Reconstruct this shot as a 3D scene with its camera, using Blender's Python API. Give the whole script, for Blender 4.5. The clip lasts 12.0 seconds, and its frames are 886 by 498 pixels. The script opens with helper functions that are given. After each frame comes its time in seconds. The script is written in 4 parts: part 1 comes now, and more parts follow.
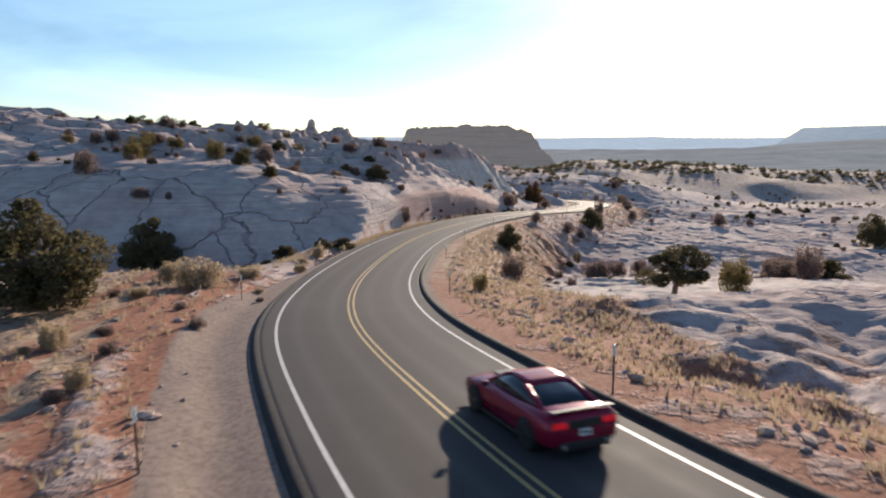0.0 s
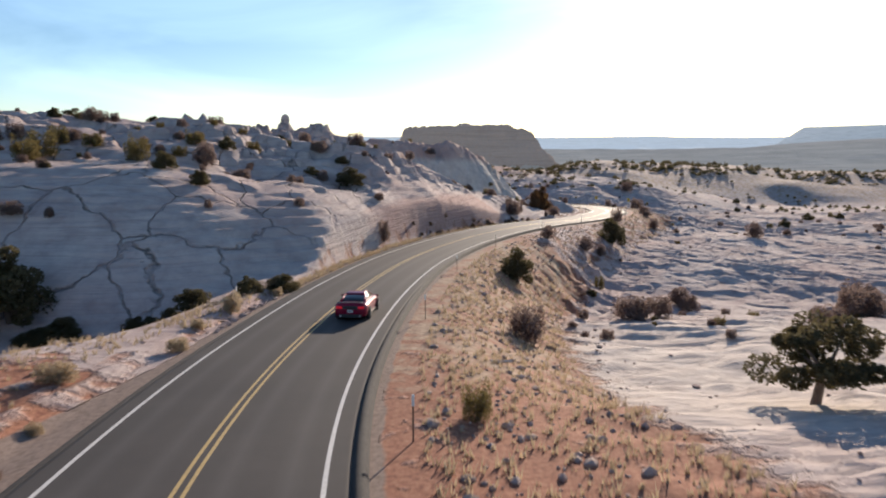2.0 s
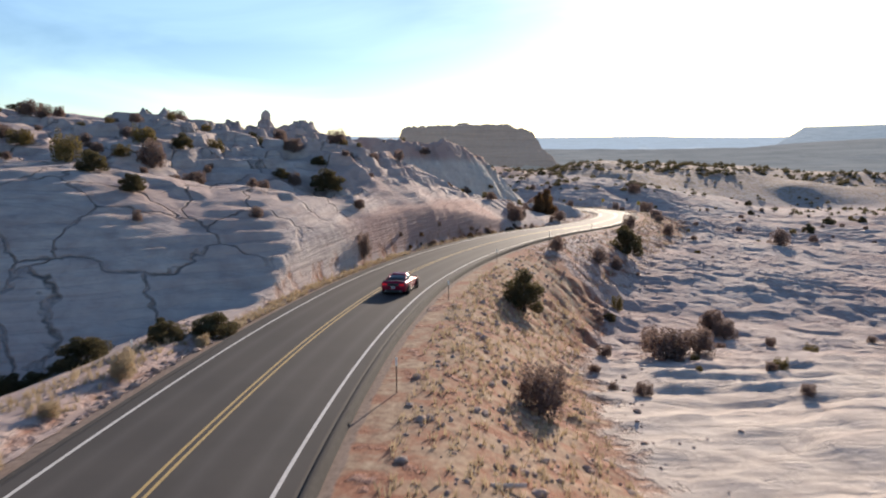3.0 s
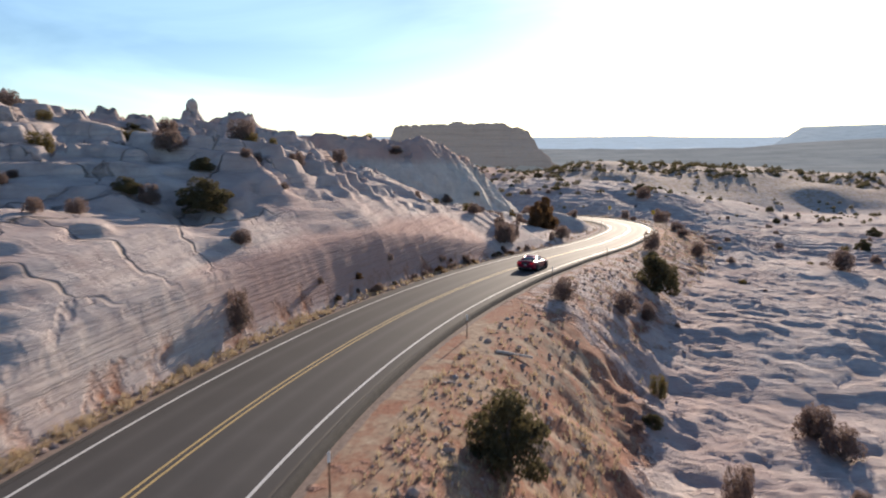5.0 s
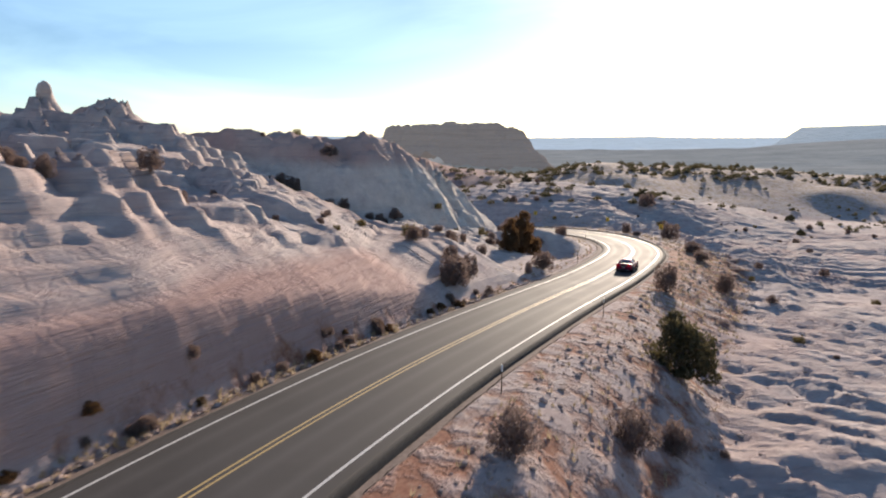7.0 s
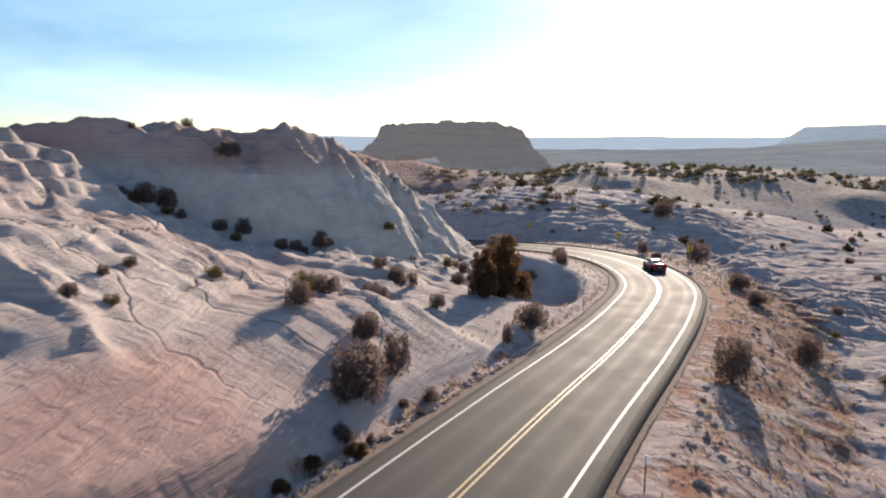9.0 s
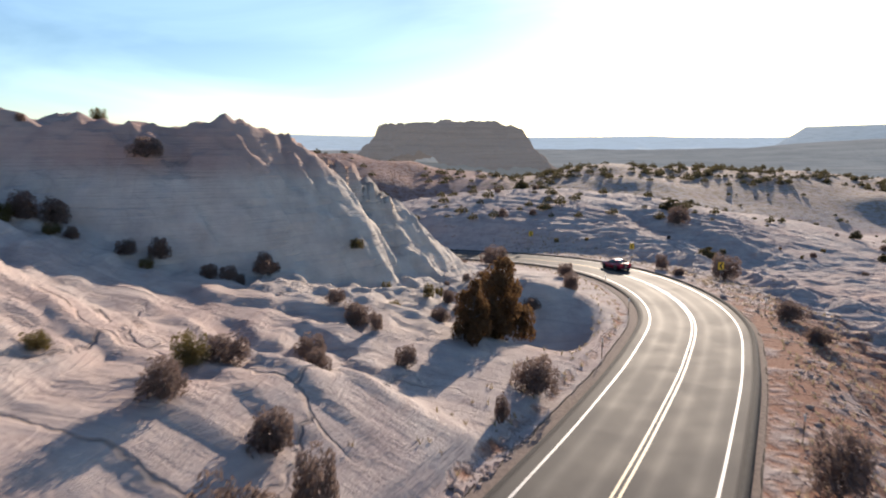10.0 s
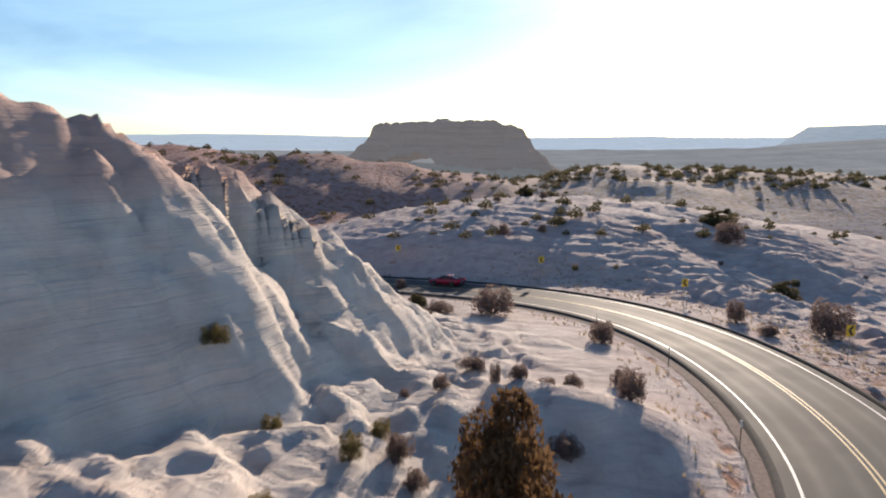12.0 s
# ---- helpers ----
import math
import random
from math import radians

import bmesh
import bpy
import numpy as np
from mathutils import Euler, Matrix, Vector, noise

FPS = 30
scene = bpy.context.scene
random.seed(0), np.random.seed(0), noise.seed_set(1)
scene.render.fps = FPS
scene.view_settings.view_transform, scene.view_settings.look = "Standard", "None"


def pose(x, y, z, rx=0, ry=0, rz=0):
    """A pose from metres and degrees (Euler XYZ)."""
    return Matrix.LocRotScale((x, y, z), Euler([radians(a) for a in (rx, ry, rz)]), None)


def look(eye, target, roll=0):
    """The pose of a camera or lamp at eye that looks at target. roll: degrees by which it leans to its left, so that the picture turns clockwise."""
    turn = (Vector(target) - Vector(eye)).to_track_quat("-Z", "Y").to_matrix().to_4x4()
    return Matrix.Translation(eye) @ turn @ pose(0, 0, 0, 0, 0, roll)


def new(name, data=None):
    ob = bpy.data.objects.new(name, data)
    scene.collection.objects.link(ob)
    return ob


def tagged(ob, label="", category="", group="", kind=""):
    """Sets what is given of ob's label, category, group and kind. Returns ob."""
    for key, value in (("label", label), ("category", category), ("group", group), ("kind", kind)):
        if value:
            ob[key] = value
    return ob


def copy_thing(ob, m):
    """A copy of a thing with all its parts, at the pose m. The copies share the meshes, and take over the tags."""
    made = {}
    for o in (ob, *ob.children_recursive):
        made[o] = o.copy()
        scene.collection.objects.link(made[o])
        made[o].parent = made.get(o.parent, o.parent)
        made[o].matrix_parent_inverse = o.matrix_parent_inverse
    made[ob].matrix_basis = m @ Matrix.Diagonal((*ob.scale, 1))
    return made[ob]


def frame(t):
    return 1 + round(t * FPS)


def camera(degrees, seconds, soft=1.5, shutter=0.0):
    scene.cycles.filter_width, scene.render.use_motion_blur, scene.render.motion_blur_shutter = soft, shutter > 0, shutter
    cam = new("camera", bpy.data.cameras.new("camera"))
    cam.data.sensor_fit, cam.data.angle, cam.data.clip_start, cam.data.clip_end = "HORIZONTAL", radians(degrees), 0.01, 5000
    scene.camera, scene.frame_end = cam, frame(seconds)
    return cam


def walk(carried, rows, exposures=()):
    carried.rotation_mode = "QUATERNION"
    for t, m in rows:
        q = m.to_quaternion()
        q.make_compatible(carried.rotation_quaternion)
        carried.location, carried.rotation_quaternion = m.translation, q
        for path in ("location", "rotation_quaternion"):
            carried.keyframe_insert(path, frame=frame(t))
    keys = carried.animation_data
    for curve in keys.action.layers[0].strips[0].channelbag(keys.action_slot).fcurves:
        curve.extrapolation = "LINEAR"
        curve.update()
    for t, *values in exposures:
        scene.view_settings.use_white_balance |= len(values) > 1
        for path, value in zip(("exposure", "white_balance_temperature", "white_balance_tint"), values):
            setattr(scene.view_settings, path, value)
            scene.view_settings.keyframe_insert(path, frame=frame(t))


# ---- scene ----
cam = camera(67.0, 12.0, soft=2.0, shutter=0.35)
METRES, EYE, TILT, LEAN, TURN = 100.0, 0.0, -9.2, 0.0, 0.0
ROWS = [
    (0.0, 0.0000, 0.0000, 0.0000, -0.00, -0.00, -0.00),
    (0.5, 0.0032, 0.0493, 0.0072, -0.01, 0.00, 0.03),
    (1.0, 0.0062, 0.1010, 0.0150, -0.01, -0.00, 0.01),
    (1.5, 0.0096, 0.1551, 0.0227, -0.03, -0.00, 0.04),
    (2.0, 0.0128, 0.2115, 0.0306, -0.05, -0.01, 0.04),
    (2.5, 0.0165, 0.2712, 0.0386, -0.06, 0.01, 0.06),
    (4.5, 0.0452, 0.5345, 0.0760, -0.30, -0.02, 0.04),
    (5.0, 0.0584, 0.6026, 0.0859, -0.42, -0.02, 0.07),
    (5.5, 0.0743, 0.6697, 0.0960, -0.49, -0.01, 0.10),
    (6.0, 0.0921, 0.7367, 0.1059, -0.54, -0.00, 0.08),
    (6.5, 0.1103, 0.8033, 0.1154, -0.56, 0.01, 0.05),
    (7.0, 0.1276, 0.8705, 0.1249, -0.57, 0.04, 0.10),
    (9.0, 0.1796, 1.1392, 0.1633, -0.53, 0.01, 0.06),
    (9.5, 0.1888, 1.2080, 0.1729, -0.52, 0.03, 0.04),
    (10.0, 0.1968, 1.2769, 0.1829, -0.53, 0.01, 0.05),
    (10.5, 0.2041, 1.3466, 0.1924, -0.53, 0.03, 0.08),
    (11.0, 0.2104, 1.4162, 0.2022, -0.55, 0.05, 0.11),
    (11.5, 0.2162, 1.4861, 0.2122, -0.57, 0.05, 0.10),
    (12.0, 0.2216, 1.5564, 0.2223, -0.59, 0.05, 0.09),
]
EYE_POSE = pose(0, 0, EYE, TILT, LEAN, TURN)
walk(cam, [(t, EYE_POSE @ pose(METRES * x, METRES * y, METRES * z, 90 + pitch, roll, yaw)) for t, x, y, z, yaw, pitch, roll in ROWS],
     exposures=((0.0, 0.74, 6550, 15), (12.0, 0.74, 6550, 15)))

# ---- light: low sun ahead and to the right, thin high cloud ----
SUN_AZIMUTH, SUN_HEIGHT = 20.0, 14.5      # degrees to the right of +y, degrees above the horizon
sky_world = bpy.data.worlds.new("desert_sky")
scene.world = sky_world
sky_world.use_nodes = True


def build_sky():
    nt = sky_world.node_tree
    nt.nodes.clear()
    add = nt.nodes.new
    out, back = add("ShaderNodeOutputWorld"), add("ShaderNodeBackground")
    sky = add("ShaderNodeTexSky")
    sky.sky_type, sky.sun_disc = "NISHITA", False
    sky.sun_elevation, sky.sun_rotation = radians(SUN_HEIGHT), radians(SUN_AZIMUTH)
    sky.altitude, sky.air_density, sky.dust_density, sky.ozone_density = 1500, 1.0, 0.7, 2.5
    coord, mapping = add("ShaderNodeTexCoord"), add("ShaderNodeMapping")
    mapping.inputs["Rotation"].default_value = (0, radians(-14), radians(24))
    mapping.inputs["Scale"].default_value = (1.3, 4.5, 9.0)
    wisps = add("ShaderNodeTexNoise")
    wisps.inputs["Scale"].default_value, wisps.inputs["Detail"].default_value = 1.1, 7
    wisps.inputs["Distortion"].default_value = 0.6
    ramp = add("ShaderNodeValToRGB")
    ramp.color_ramp.elements[0].position, ramp.color_ramp.elements[1].position = 0.36, 0.62
    ramp.color_ramp.elements[0].color, ramp.color_ramp.elements[1].color = (0.22, 0.22, 0.22, 1), (0.9, 0.9, 0.9, 1)
    mix = add("ShaderNodeMixRGB")
    white = add("ShaderNodeMixRGB")
    white.blend_type, white.inputs["Fac"].default_value = "MULTIPLY", 1.0
    white.inputs["Color2"].default_value = (1.75, 1.55, 1.4, 1)
    link = nt.links.new
    link(coord.outputs["Generated"], mapping.inputs["Vector"])
    link(mapping.outputs[0], wisps.inputs["Vector"])
    link(wisps.outputs["Fac"], ramp.inputs["Fac"])
    link(sky.outputs[0], white.inputs["Color1"])
    link(ramp.outputs[0], mix.inputs["Fac"])
    link(sky.outputs[0], mix.inputs["Color1"])
    link(white.outputs[0], mix.inputs["Color2"])
    blue = add("ShaderNodeMixRGB")
    blue.blend_type, blue.inputs["Fac"].default_value = "MULTIPLY", 1.0
    blue.inputs["Color2"].default_value = (0.94, 1.08, 1.14, 1)
    link(mix.outputs[0], blue.inputs["Color1"])
    link(blue.outputs[0], back.inputs["Color"])
    back.inputs["Strength"].default_value = 0.069
    link(back.outputs[0], out.inputs["Surface"])


build_sky()
sun = new("sun", bpy.data.lights.new("sun", "SUN"))
sun.data.energy, sun.data.angle, sun.data.color = 4.35, radians(0.55), (1.0, 0.86, 0.68)
SUN_WAY = Vector((math.sin(radians(SUN_AZIMUTH)) * math.cos(radians(SUN_HEIGHT)),
                  math.cos(radians(SUN_AZIMUTH)) * math.cos(radians(SUN_HEIGHT)), math.sin(radians(SUN_HEIGHT))))
sun.matrix_world = look(SUN_WAY * 300, (0, 0, 0))


# ---- materials ----
class Nodes:
    """A small helper that wires one material."""

    def __init__(self, name):
        self.mat = bpy.data.materials.new(name)
        self.mat.use_nodes = True
        self.nt = self.mat.node_tree
        self.bsdf = self.nt.nodes["Principled BSDF"]
        self.co = self.nt.nodes.new("ShaderNodeTexCoord").outputs["Object"]

    def link(self, a, b):
        self.nt.links.new(a, b)

    def scaled(self, size, turn=(0, 0, 0)):
        m = self.nt.nodes.new("ShaderNodeMapping")
        m.inputs["Scale"].default_value = size
        m.inputs["Rotation"].default_value = [radians(a) for a in turn]
        self.link(self.co, m.inputs["Vector"])
        return m.outputs[0]

    def noise(self, scale, detail=4, rough=0.55, vector=None, distort=0.0):
        n = self.nt.nodes.new("ShaderNodeTexNoise")
        n.inputs["Scale"].default_value, n.inputs["Detail"].default_value = scale, detail
        n.inputs["Roughness"].default_value, n.inputs["Distortion"].default_value = rough, distort
        self.link(vector or self.co, n.inputs["Vector"])
        return n.outputs["Fac"]

    def cracks(self, scale, vector=None):
        n = self.nt.nodes.new("ShaderNodeTexVoronoi")
        n.feature = "DISTANCE_TO_EDGE"
        n.inputs["Scale"].default_value = scale
        self.link(vector or self.co, n.inputs["Vector"])
        return n.outputs["Distance"]

    def ramp(self, fac, *stops):
        r = self.nt.nodes.new("ShaderNodeValToRGB")
        while len(r.color_ramp.elements) < len(stops):
            r.color_ramp.elements.new(0.5)
        for e, (p, c) in zip(r.color_ramp.elements, stops):
            e.position = p
            e.color = (c, c, c, 1) if isinstance(c, (int, float)) else (*c, 1)
        self.link(fac, r.inputs["Fac"])
        return r.outputs["Color"]

    def mix(self, fac, a, b, blend="MIX"):
        m = self.nt.nodes.new("ShaderNodeMixRGB")
        m.blend_type = blend
        for k, v in (("Fac", fac), ("Color1", a), ("Color2", b)):
            if isinstance(v, (int, float)):
                m.inputs[k].default_value = v if k == "Fac" else (v, v, v, 1)
            elif isinstance(v, tuple):
                m.inputs[k].default_value = (*v, 1)
            else:
                self.link(v, m.inputs[k])
        return m.outputs[0]

    def math(self, op, a, b=0.0):
        m = self.nt.nodes.new("ShaderNodeMath")
        m.operation = op
        for k, v in enumerate((a, b)):
            if isinstance(v, (int, float)):
                m.inputs[k].default_value = v
            else:
                self.link(v, m.inputs[k])
        return m.outputs[0]

    def attribute(self, name):
        a = self.nt.nodes.new("ShaderNodeAttribute")
        a.attribute_name = name
        s = self.nt.nodes.new("ShaderNodeSeparateColor")
        self.link(a.outputs["Color"], s.inputs[0])
        return s.outputs

    def bump(self, *layers):
        """Layers of (height socket, strength, distance in metres)."""
        last = None
        for height, strength, distance in layers:
            b = self.nt.nodes.new("ShaderNodeBump")
            b.inputs["Strength"].default_value, b.inputs["Distance"].default_value = strength, distance
            self.link(height, b.inputs["Height"])
            if last:
                self.link(last, b.inputs["Normal"])
            last = b.outputs[0]
        self.link(last, self.bsdf.inputs["Normal"])

    def base(self, colour, roughness=0.9, specular=0.2):
        if isinstance(colour, tuple):
            self.bsdf.inputs["Base Color"].default_value = (*colour, 1)
        else:
            self.link(colour, self.bsdf.inputs["Base Color"])
        if isinstance(roughness, (int, float)):
            self.bsdf.inputs["Roughness"].default_value = roughness
        else:
            self.link(roughness, self.bsdf.inputs["Roughness"])
        self.bsdf.inputs["Specular IOR Level"].default_value = specular
        return self.mat


def ground_material():
    n = Nodes("sandstone_and_soil")
    zone, zone_b = n.attribute("zone"), n.attribute("stain")
    jointed = [x for x in n.nt.nodes if x.type == "ATTRIBUTE"][0].outputs["Alpha"]
    broad, mid, fine = n.noise(0.06, 4), n.noise(0.55, 6, 0.62), n.noise(5.0, 6, 0.7)
    beds = n.noise(1.0, 5, 0.6, n.scaled((0.10, 0.16, 2.6), (6, -9, 0)), 0.4)
    rock = n.ramp(mid, (0.25, (0.37, 0.29, 0.27)), (0.5, (0.515, 0.43, 0.395)), (0.75, (0.64, 0.545, 0.485)))
    rock = n.mix(n.ramp(broad, (0.45, 0.0), (0.66, 0.55)), rock, (0.46, 0.31, 0.275))
    rock = n.mix(n.ramp(beds, (0.36, 0.45), (0.50, 0.0)), rock, (0.40, 0.31, 0.28))
    warp = n.nt.nodes.new("ShaderNodeVectorMath")
    warp.operation = "ADD"
    n.link(n.scaled((1, 1, 0.35), (0, 0, 24)), warp.inputs[0])
    drift = n.nt.nodes.new("ShaderNodeTexNoise")
    drift.inputs["Scale"].default_value, drift.inputs["Detail"].default_value = 0.35, 3
    n.link(n.co, drift.inputs["Vector"])
    wide = n.nt.nodes.new("ShaderNodeVectorMath")
    wide.operation = "SCALE"
    wide.inputs["Scale"].default_value = 2.6
    n.link(drift.outputs["Color"], wide.inputs[0])
    n.link(wide.outputs[0], warp.inputs[1])
    joint = n.cracks(0.13, warp.outputs[0])
    rock = n.mix(n.math("MULTIPLY", zone_b[1], 0.8), rock, n.ramp(mid, (0.25, (0.50, 0.43, 0.375)), (0.5, (0.62, 0.545, 0.475)), (0.75, (0.72, 0.64, 0.555))))
    shape = n.nt.nodes.new("ShaderNodeNewGeometry")
    normal = n.nt.nodes.new("ShaderNodeSeparateXYZ")
    n.link(shape.outputs["Normal"], normal.inputs[0])
    level = n.ramp(normal.outputs["Z"], (0.72, 0.0), (0.93, 1.0))
    lamina = n.noise(1.0, 7, 0.68, n.scaled((0.09, 0.95, 0.3), (0, 0, -17)), 0.7)
    rock = n.mix(n.math("MULTIPLY", n.ramp(lamina, (0.33, 0.42), (0.46, 0.0)), level), rock, (0.30, 0.235, 0.22))
    rock = n.mix(n.ramp(n.math("ADD", zone_b[0], n.math("MULTIPLY", n.math("SUBTRACT", broad, 0.5), 0.9)), (0.25, 0.0), (0.8, 0.75)), rock, (0.43, 0.255, 0.215))
    soil = n.ramp(fine, (0.3, (0.15, 0.062, 0.045)), (0.5, (0.30, 0.135, 0.085)), (0.72, (0.42, 0.23, 0.15)))
    gravel = n.ramp(fine, (0.3, (0.14, 0.102, 0.085)), (0.5, (0.235, 0.178, 0.148)), (0.75, (0.33, 0.26, 0.22)))
    grass = n.ramp(n.noise(2.3, 7, 0.75), (0.35, (0.20, 0.13, 0.095)), (0.55, (0.39, 0.28, 0.195)), (0.7, (0.52, 0.41, 0.30)))
    edge = n.math("MULTIPLY", n.math("SUBTRACT", mid, 0.5), 1.4)
    red = n.ramp(n.math("ADD", zone[0], edge), (0.35, 0.0), (0.62, 1.0))
    grey = n.ramp(n.math("ADD", zone[1], n.math("MULTIPLY", edge, 0.6)), (0.4, 0.0), (0.6, 1.0))
    dry = n.ramp(n.math("ADD", zone[2], edge), (0.4, 0.0), (0.6, 1.0))
    colour = n.mix(red, rock, soil)
    colour = n.mix(dry, colour, grass)
    colour = n.mix(grey, colour, gravel)
    bare = n.math("SUBTRACT", 1.0, n.math("MAXIMUM", red, grey))
    crack = n.math("MULTIPLY", n.math("MULTIPLY", n.ramp(joint, (0.003, 1.0), (0.017, 0.0)), bare), jointed)
    relief = n.math("MULTIPLY", beds, bare)
    chips = n.cracks(0.5, warp.outputs[0])
    gap = n.ramp(chips, (0.0, 0.0), (0.06, 1.0))
    chipped = n.math("MULTIPLY", n.math("MULTIPLY", n.ramp(n.noise(0.16, 4), (0.46, 0.0), (0.56, 1.0)), bare), n.math("SUBTRACT", 1.0, gap))
    colour = n.mix(n.math("MULTIPLY", chipped, 0.10), colour, (0.20, 0.15, 0.135))
    pits = n.math("SUBTRACT", 0.0, chipped)
    colour = n.mix(n.math("MULTIPLY", crack, n.ramp(mid, (0.42, 0.1), (0.6, 0.8))), colour, (0.085, 0.062, 0.052))
    n.bump((relief, 0.8, 0.3), (n.math("MULTIPLY", n.math("MULTIPLY", lamina, bare), level), 0.75, 0.42), (pits, 0.22, 0.06), (n.math("SUBTRACT", 0.0, crack), 0.8, 0.3), (mid, 0.35, 0.15), (fine, 0.25, 0.025))
    return n.base(colour, 0.93, 0.15)


def asphalt_material():
    n = Nodes("worn_asphalt")
    across = n.attribute("lane")
    fine, patch = n.noise(60, 4, 0.8), n.noise(0.35, 5, 0.6)
    colour = n.ramp(patch, (0.3, (0.058, 0.053, 0.051)), (0.7, (0.078, 0.071, 0.068)))
    colour = n.mix(n.math("MULTIPLY", across[0], 0.22), colour, (0.14, 0.132, 0.124))
    colour = n.mix(n.ramp(fine, (0.55, 0.0), (0.75, 0.3)), colour, (0.2, 0.19, 0.18))
    rough = n.math("SUBTRACT", n.ramp(patch, (0.3, 0.74), (0.7, 0.82)), n.math("MULTIPLY", across[0], 0.04))
    n.bump((fine, 0.25, 0.01), (patch, 0.15, 0.03))
    return n.base(colour, rough, 0.14)


def plain_material(name, colour, roughness=0.6, metallic=0.0, specular=0.5, vary=0.12, scale=4.0, bump=0.0, glow=0.0):
    n = Nodes(name)
    k = n.noise(scale, 5, 0.6)
    dark, light = tuple(c * (1 - vary) for c in colour), tuple(min(1, c * (1 + vary)) for c in colour)
    n.base(n.ramp(k, (0.3, dark), (0.7, light)), roughness, specular)
    n.bsdf.inputs["Metallic"].default_value = metallic
    if bump:
        n.bump((n.noise(scale * 6, 4, 0.7), 0.6, bump))
    if glow:
        n.bsdf.inputs["Emission Color"].default_value = (*colour, 1)
        n.bsdf.inputs["Emission Strength"].default_value = glow
    return n.mat


def leaf_material(name, dark, light):
    n = Nodes(name)
    info = n.nt.nodes.new("ShaderNodeObjectInfo")
    geo = n.nt.nodes.new("ShaderNodeNewGeometry")
    k = n.math("ADD", n.math("MULTIPLY", geo.outputs["Random Per Island"], 0.7), n.math("MULTIPLY", info.outputs["Random"], 0.3))
    n.base(n.ramp(k, (0.0, dark), (1.0, light)), 0.85, 0.1)
    n.bsdf.inputs["Subsurface Weight"].default_value = 0.0
    thin = n.nt.nodes.new("ShaderNodeBsdfTranslucent")
    thin.inputs["Color"].default_value = (*light, 1)
    both = n.nt.nodes.new("ShaderNodeMixShader")
    both.inputs[0].default_value = 0.38
    out = n.nt.nodes["Material Output"]
    n.link(n.bsdf.outputs[0], both.inputs[1])
    n.link(thin.outputs[0], both.inputs[2])
    n.link(both.outputs[0], out.inputs["Surface"])
    return n.mat


def distance_material(name, body, haze_glow, share):
    """Far land as a backdrop: an even emission paints in kilometres of bright haze."""
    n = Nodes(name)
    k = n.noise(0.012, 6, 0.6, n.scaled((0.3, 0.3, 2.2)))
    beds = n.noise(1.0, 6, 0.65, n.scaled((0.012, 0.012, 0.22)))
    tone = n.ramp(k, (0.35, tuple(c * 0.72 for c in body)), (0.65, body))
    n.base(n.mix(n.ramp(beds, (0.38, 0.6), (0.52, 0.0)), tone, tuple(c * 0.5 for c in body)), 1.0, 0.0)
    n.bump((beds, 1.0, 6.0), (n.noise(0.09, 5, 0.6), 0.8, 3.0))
    n.bsdf.inputs["Emission Color"].default_value = (*haze_glow, 1)
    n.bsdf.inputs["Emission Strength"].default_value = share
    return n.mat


GROUND, ASPHALT = ground_material(), asphalt_material()
WHITE_PAINT = plain_material("worn_white_road_paint", (0.56, 0.54, 0.51), 0.6, vary=0.2, scale=9)
YELLOW_PAINT = plain_material("worn_yellow_road_paint", (0.46, 0.32, 0.12), 0.6, vary=0.22, scale=9)
CURB = plain_material("dark_asphalt_curb", (0.03, 0.027, 0.026), 0.95, vary=0.3, scale=3, bump=0.02)
JUNIPER = leaf_material("juniper_foliage", (0.048, 0.046, 0.028), (0.15, 0.125, 0.065))
OLIVE = leaf_material("olive_brush_foliage", (0.07, 0.06, 0.025), (0.22, 0.17, 0.07))
SAGE = leaf_material("grey_brush_twigs", (0.12, 0.085, 0.075), (0.28, 0.205, 0.175))
STRAW = leaf_material("dry_straw", (0.30, 0.22, 0.14), (0.54, 0.43, 0.29))
RUST = leaf_material("brown_olive_foliage", (0.055, 0.034, 0.024), (0.20, 0.115, 0.055))
BARK = plain_material("grey_bark", (0.16, 0.12, 0.095), 0.9, vary=0.4, scale=8, bump=0.03)
STONE = plain_material("broken_sandstone", (0.42, 0.315, 0.265), 0.92, vary=0.35, scale=1.5, bump=0.05, specular=0.15)
STEEL = plain_material("rusty_steel_post", (0.14, 0.085, 0.06), 0.7, 0.4, vary=0.3, scale=20)
POST_WHITE = plain_material("white_post_sleeve", (0.75, 0.74, 0.70), 0.5, vary=0.08)
SIGN_YELLOW = plain_material("yellow_sign_sheeting", (0.80, 0.50, 0.03), 0.4, vary=0.05)
SIGN_BLACK = plain_material("black_sign_film", (0.02, 0.02, 0.02), 0.5, vary=0.1)
ALUMINIUM = plain_material("bare_aluminium", (0.42, 0.42, 0.42), 0.45, 0.9, vary=0.08)
CAR_RED = plain_material("red_car_paint", (0.24, 0.006, 0.034), 0.26, 0.25, 0.6, vary=0.04)
CAR_GLASS = plain_material("tinted_car_glass", (0.012, 0.016, 0.02), 0.06, 0.0, 0.8, vary=0.05)
CAR_BLACK = plain_material("black_car_plastic", (0.016, 0.016, 0.017), 0.45, vary=0.1)
TYRE = plain_material("tyre_rubber", (0.02, 0.02, 0.02), 0.85, vary=0.15)
RIM = plain_material("dark_alloy_rim", (0.12, 0.12, 0.125), 0.35, 0.9, vary=0.05)
TAIL_RED = plain_material("red_tail_light", (0.60, 0.01, 0.02), 0.2, glow=0.2, vary=0.03)
PLATE = plain_material("pale_plate", (0.62, 0.62, 0.60), 0.5, vary=0.05)
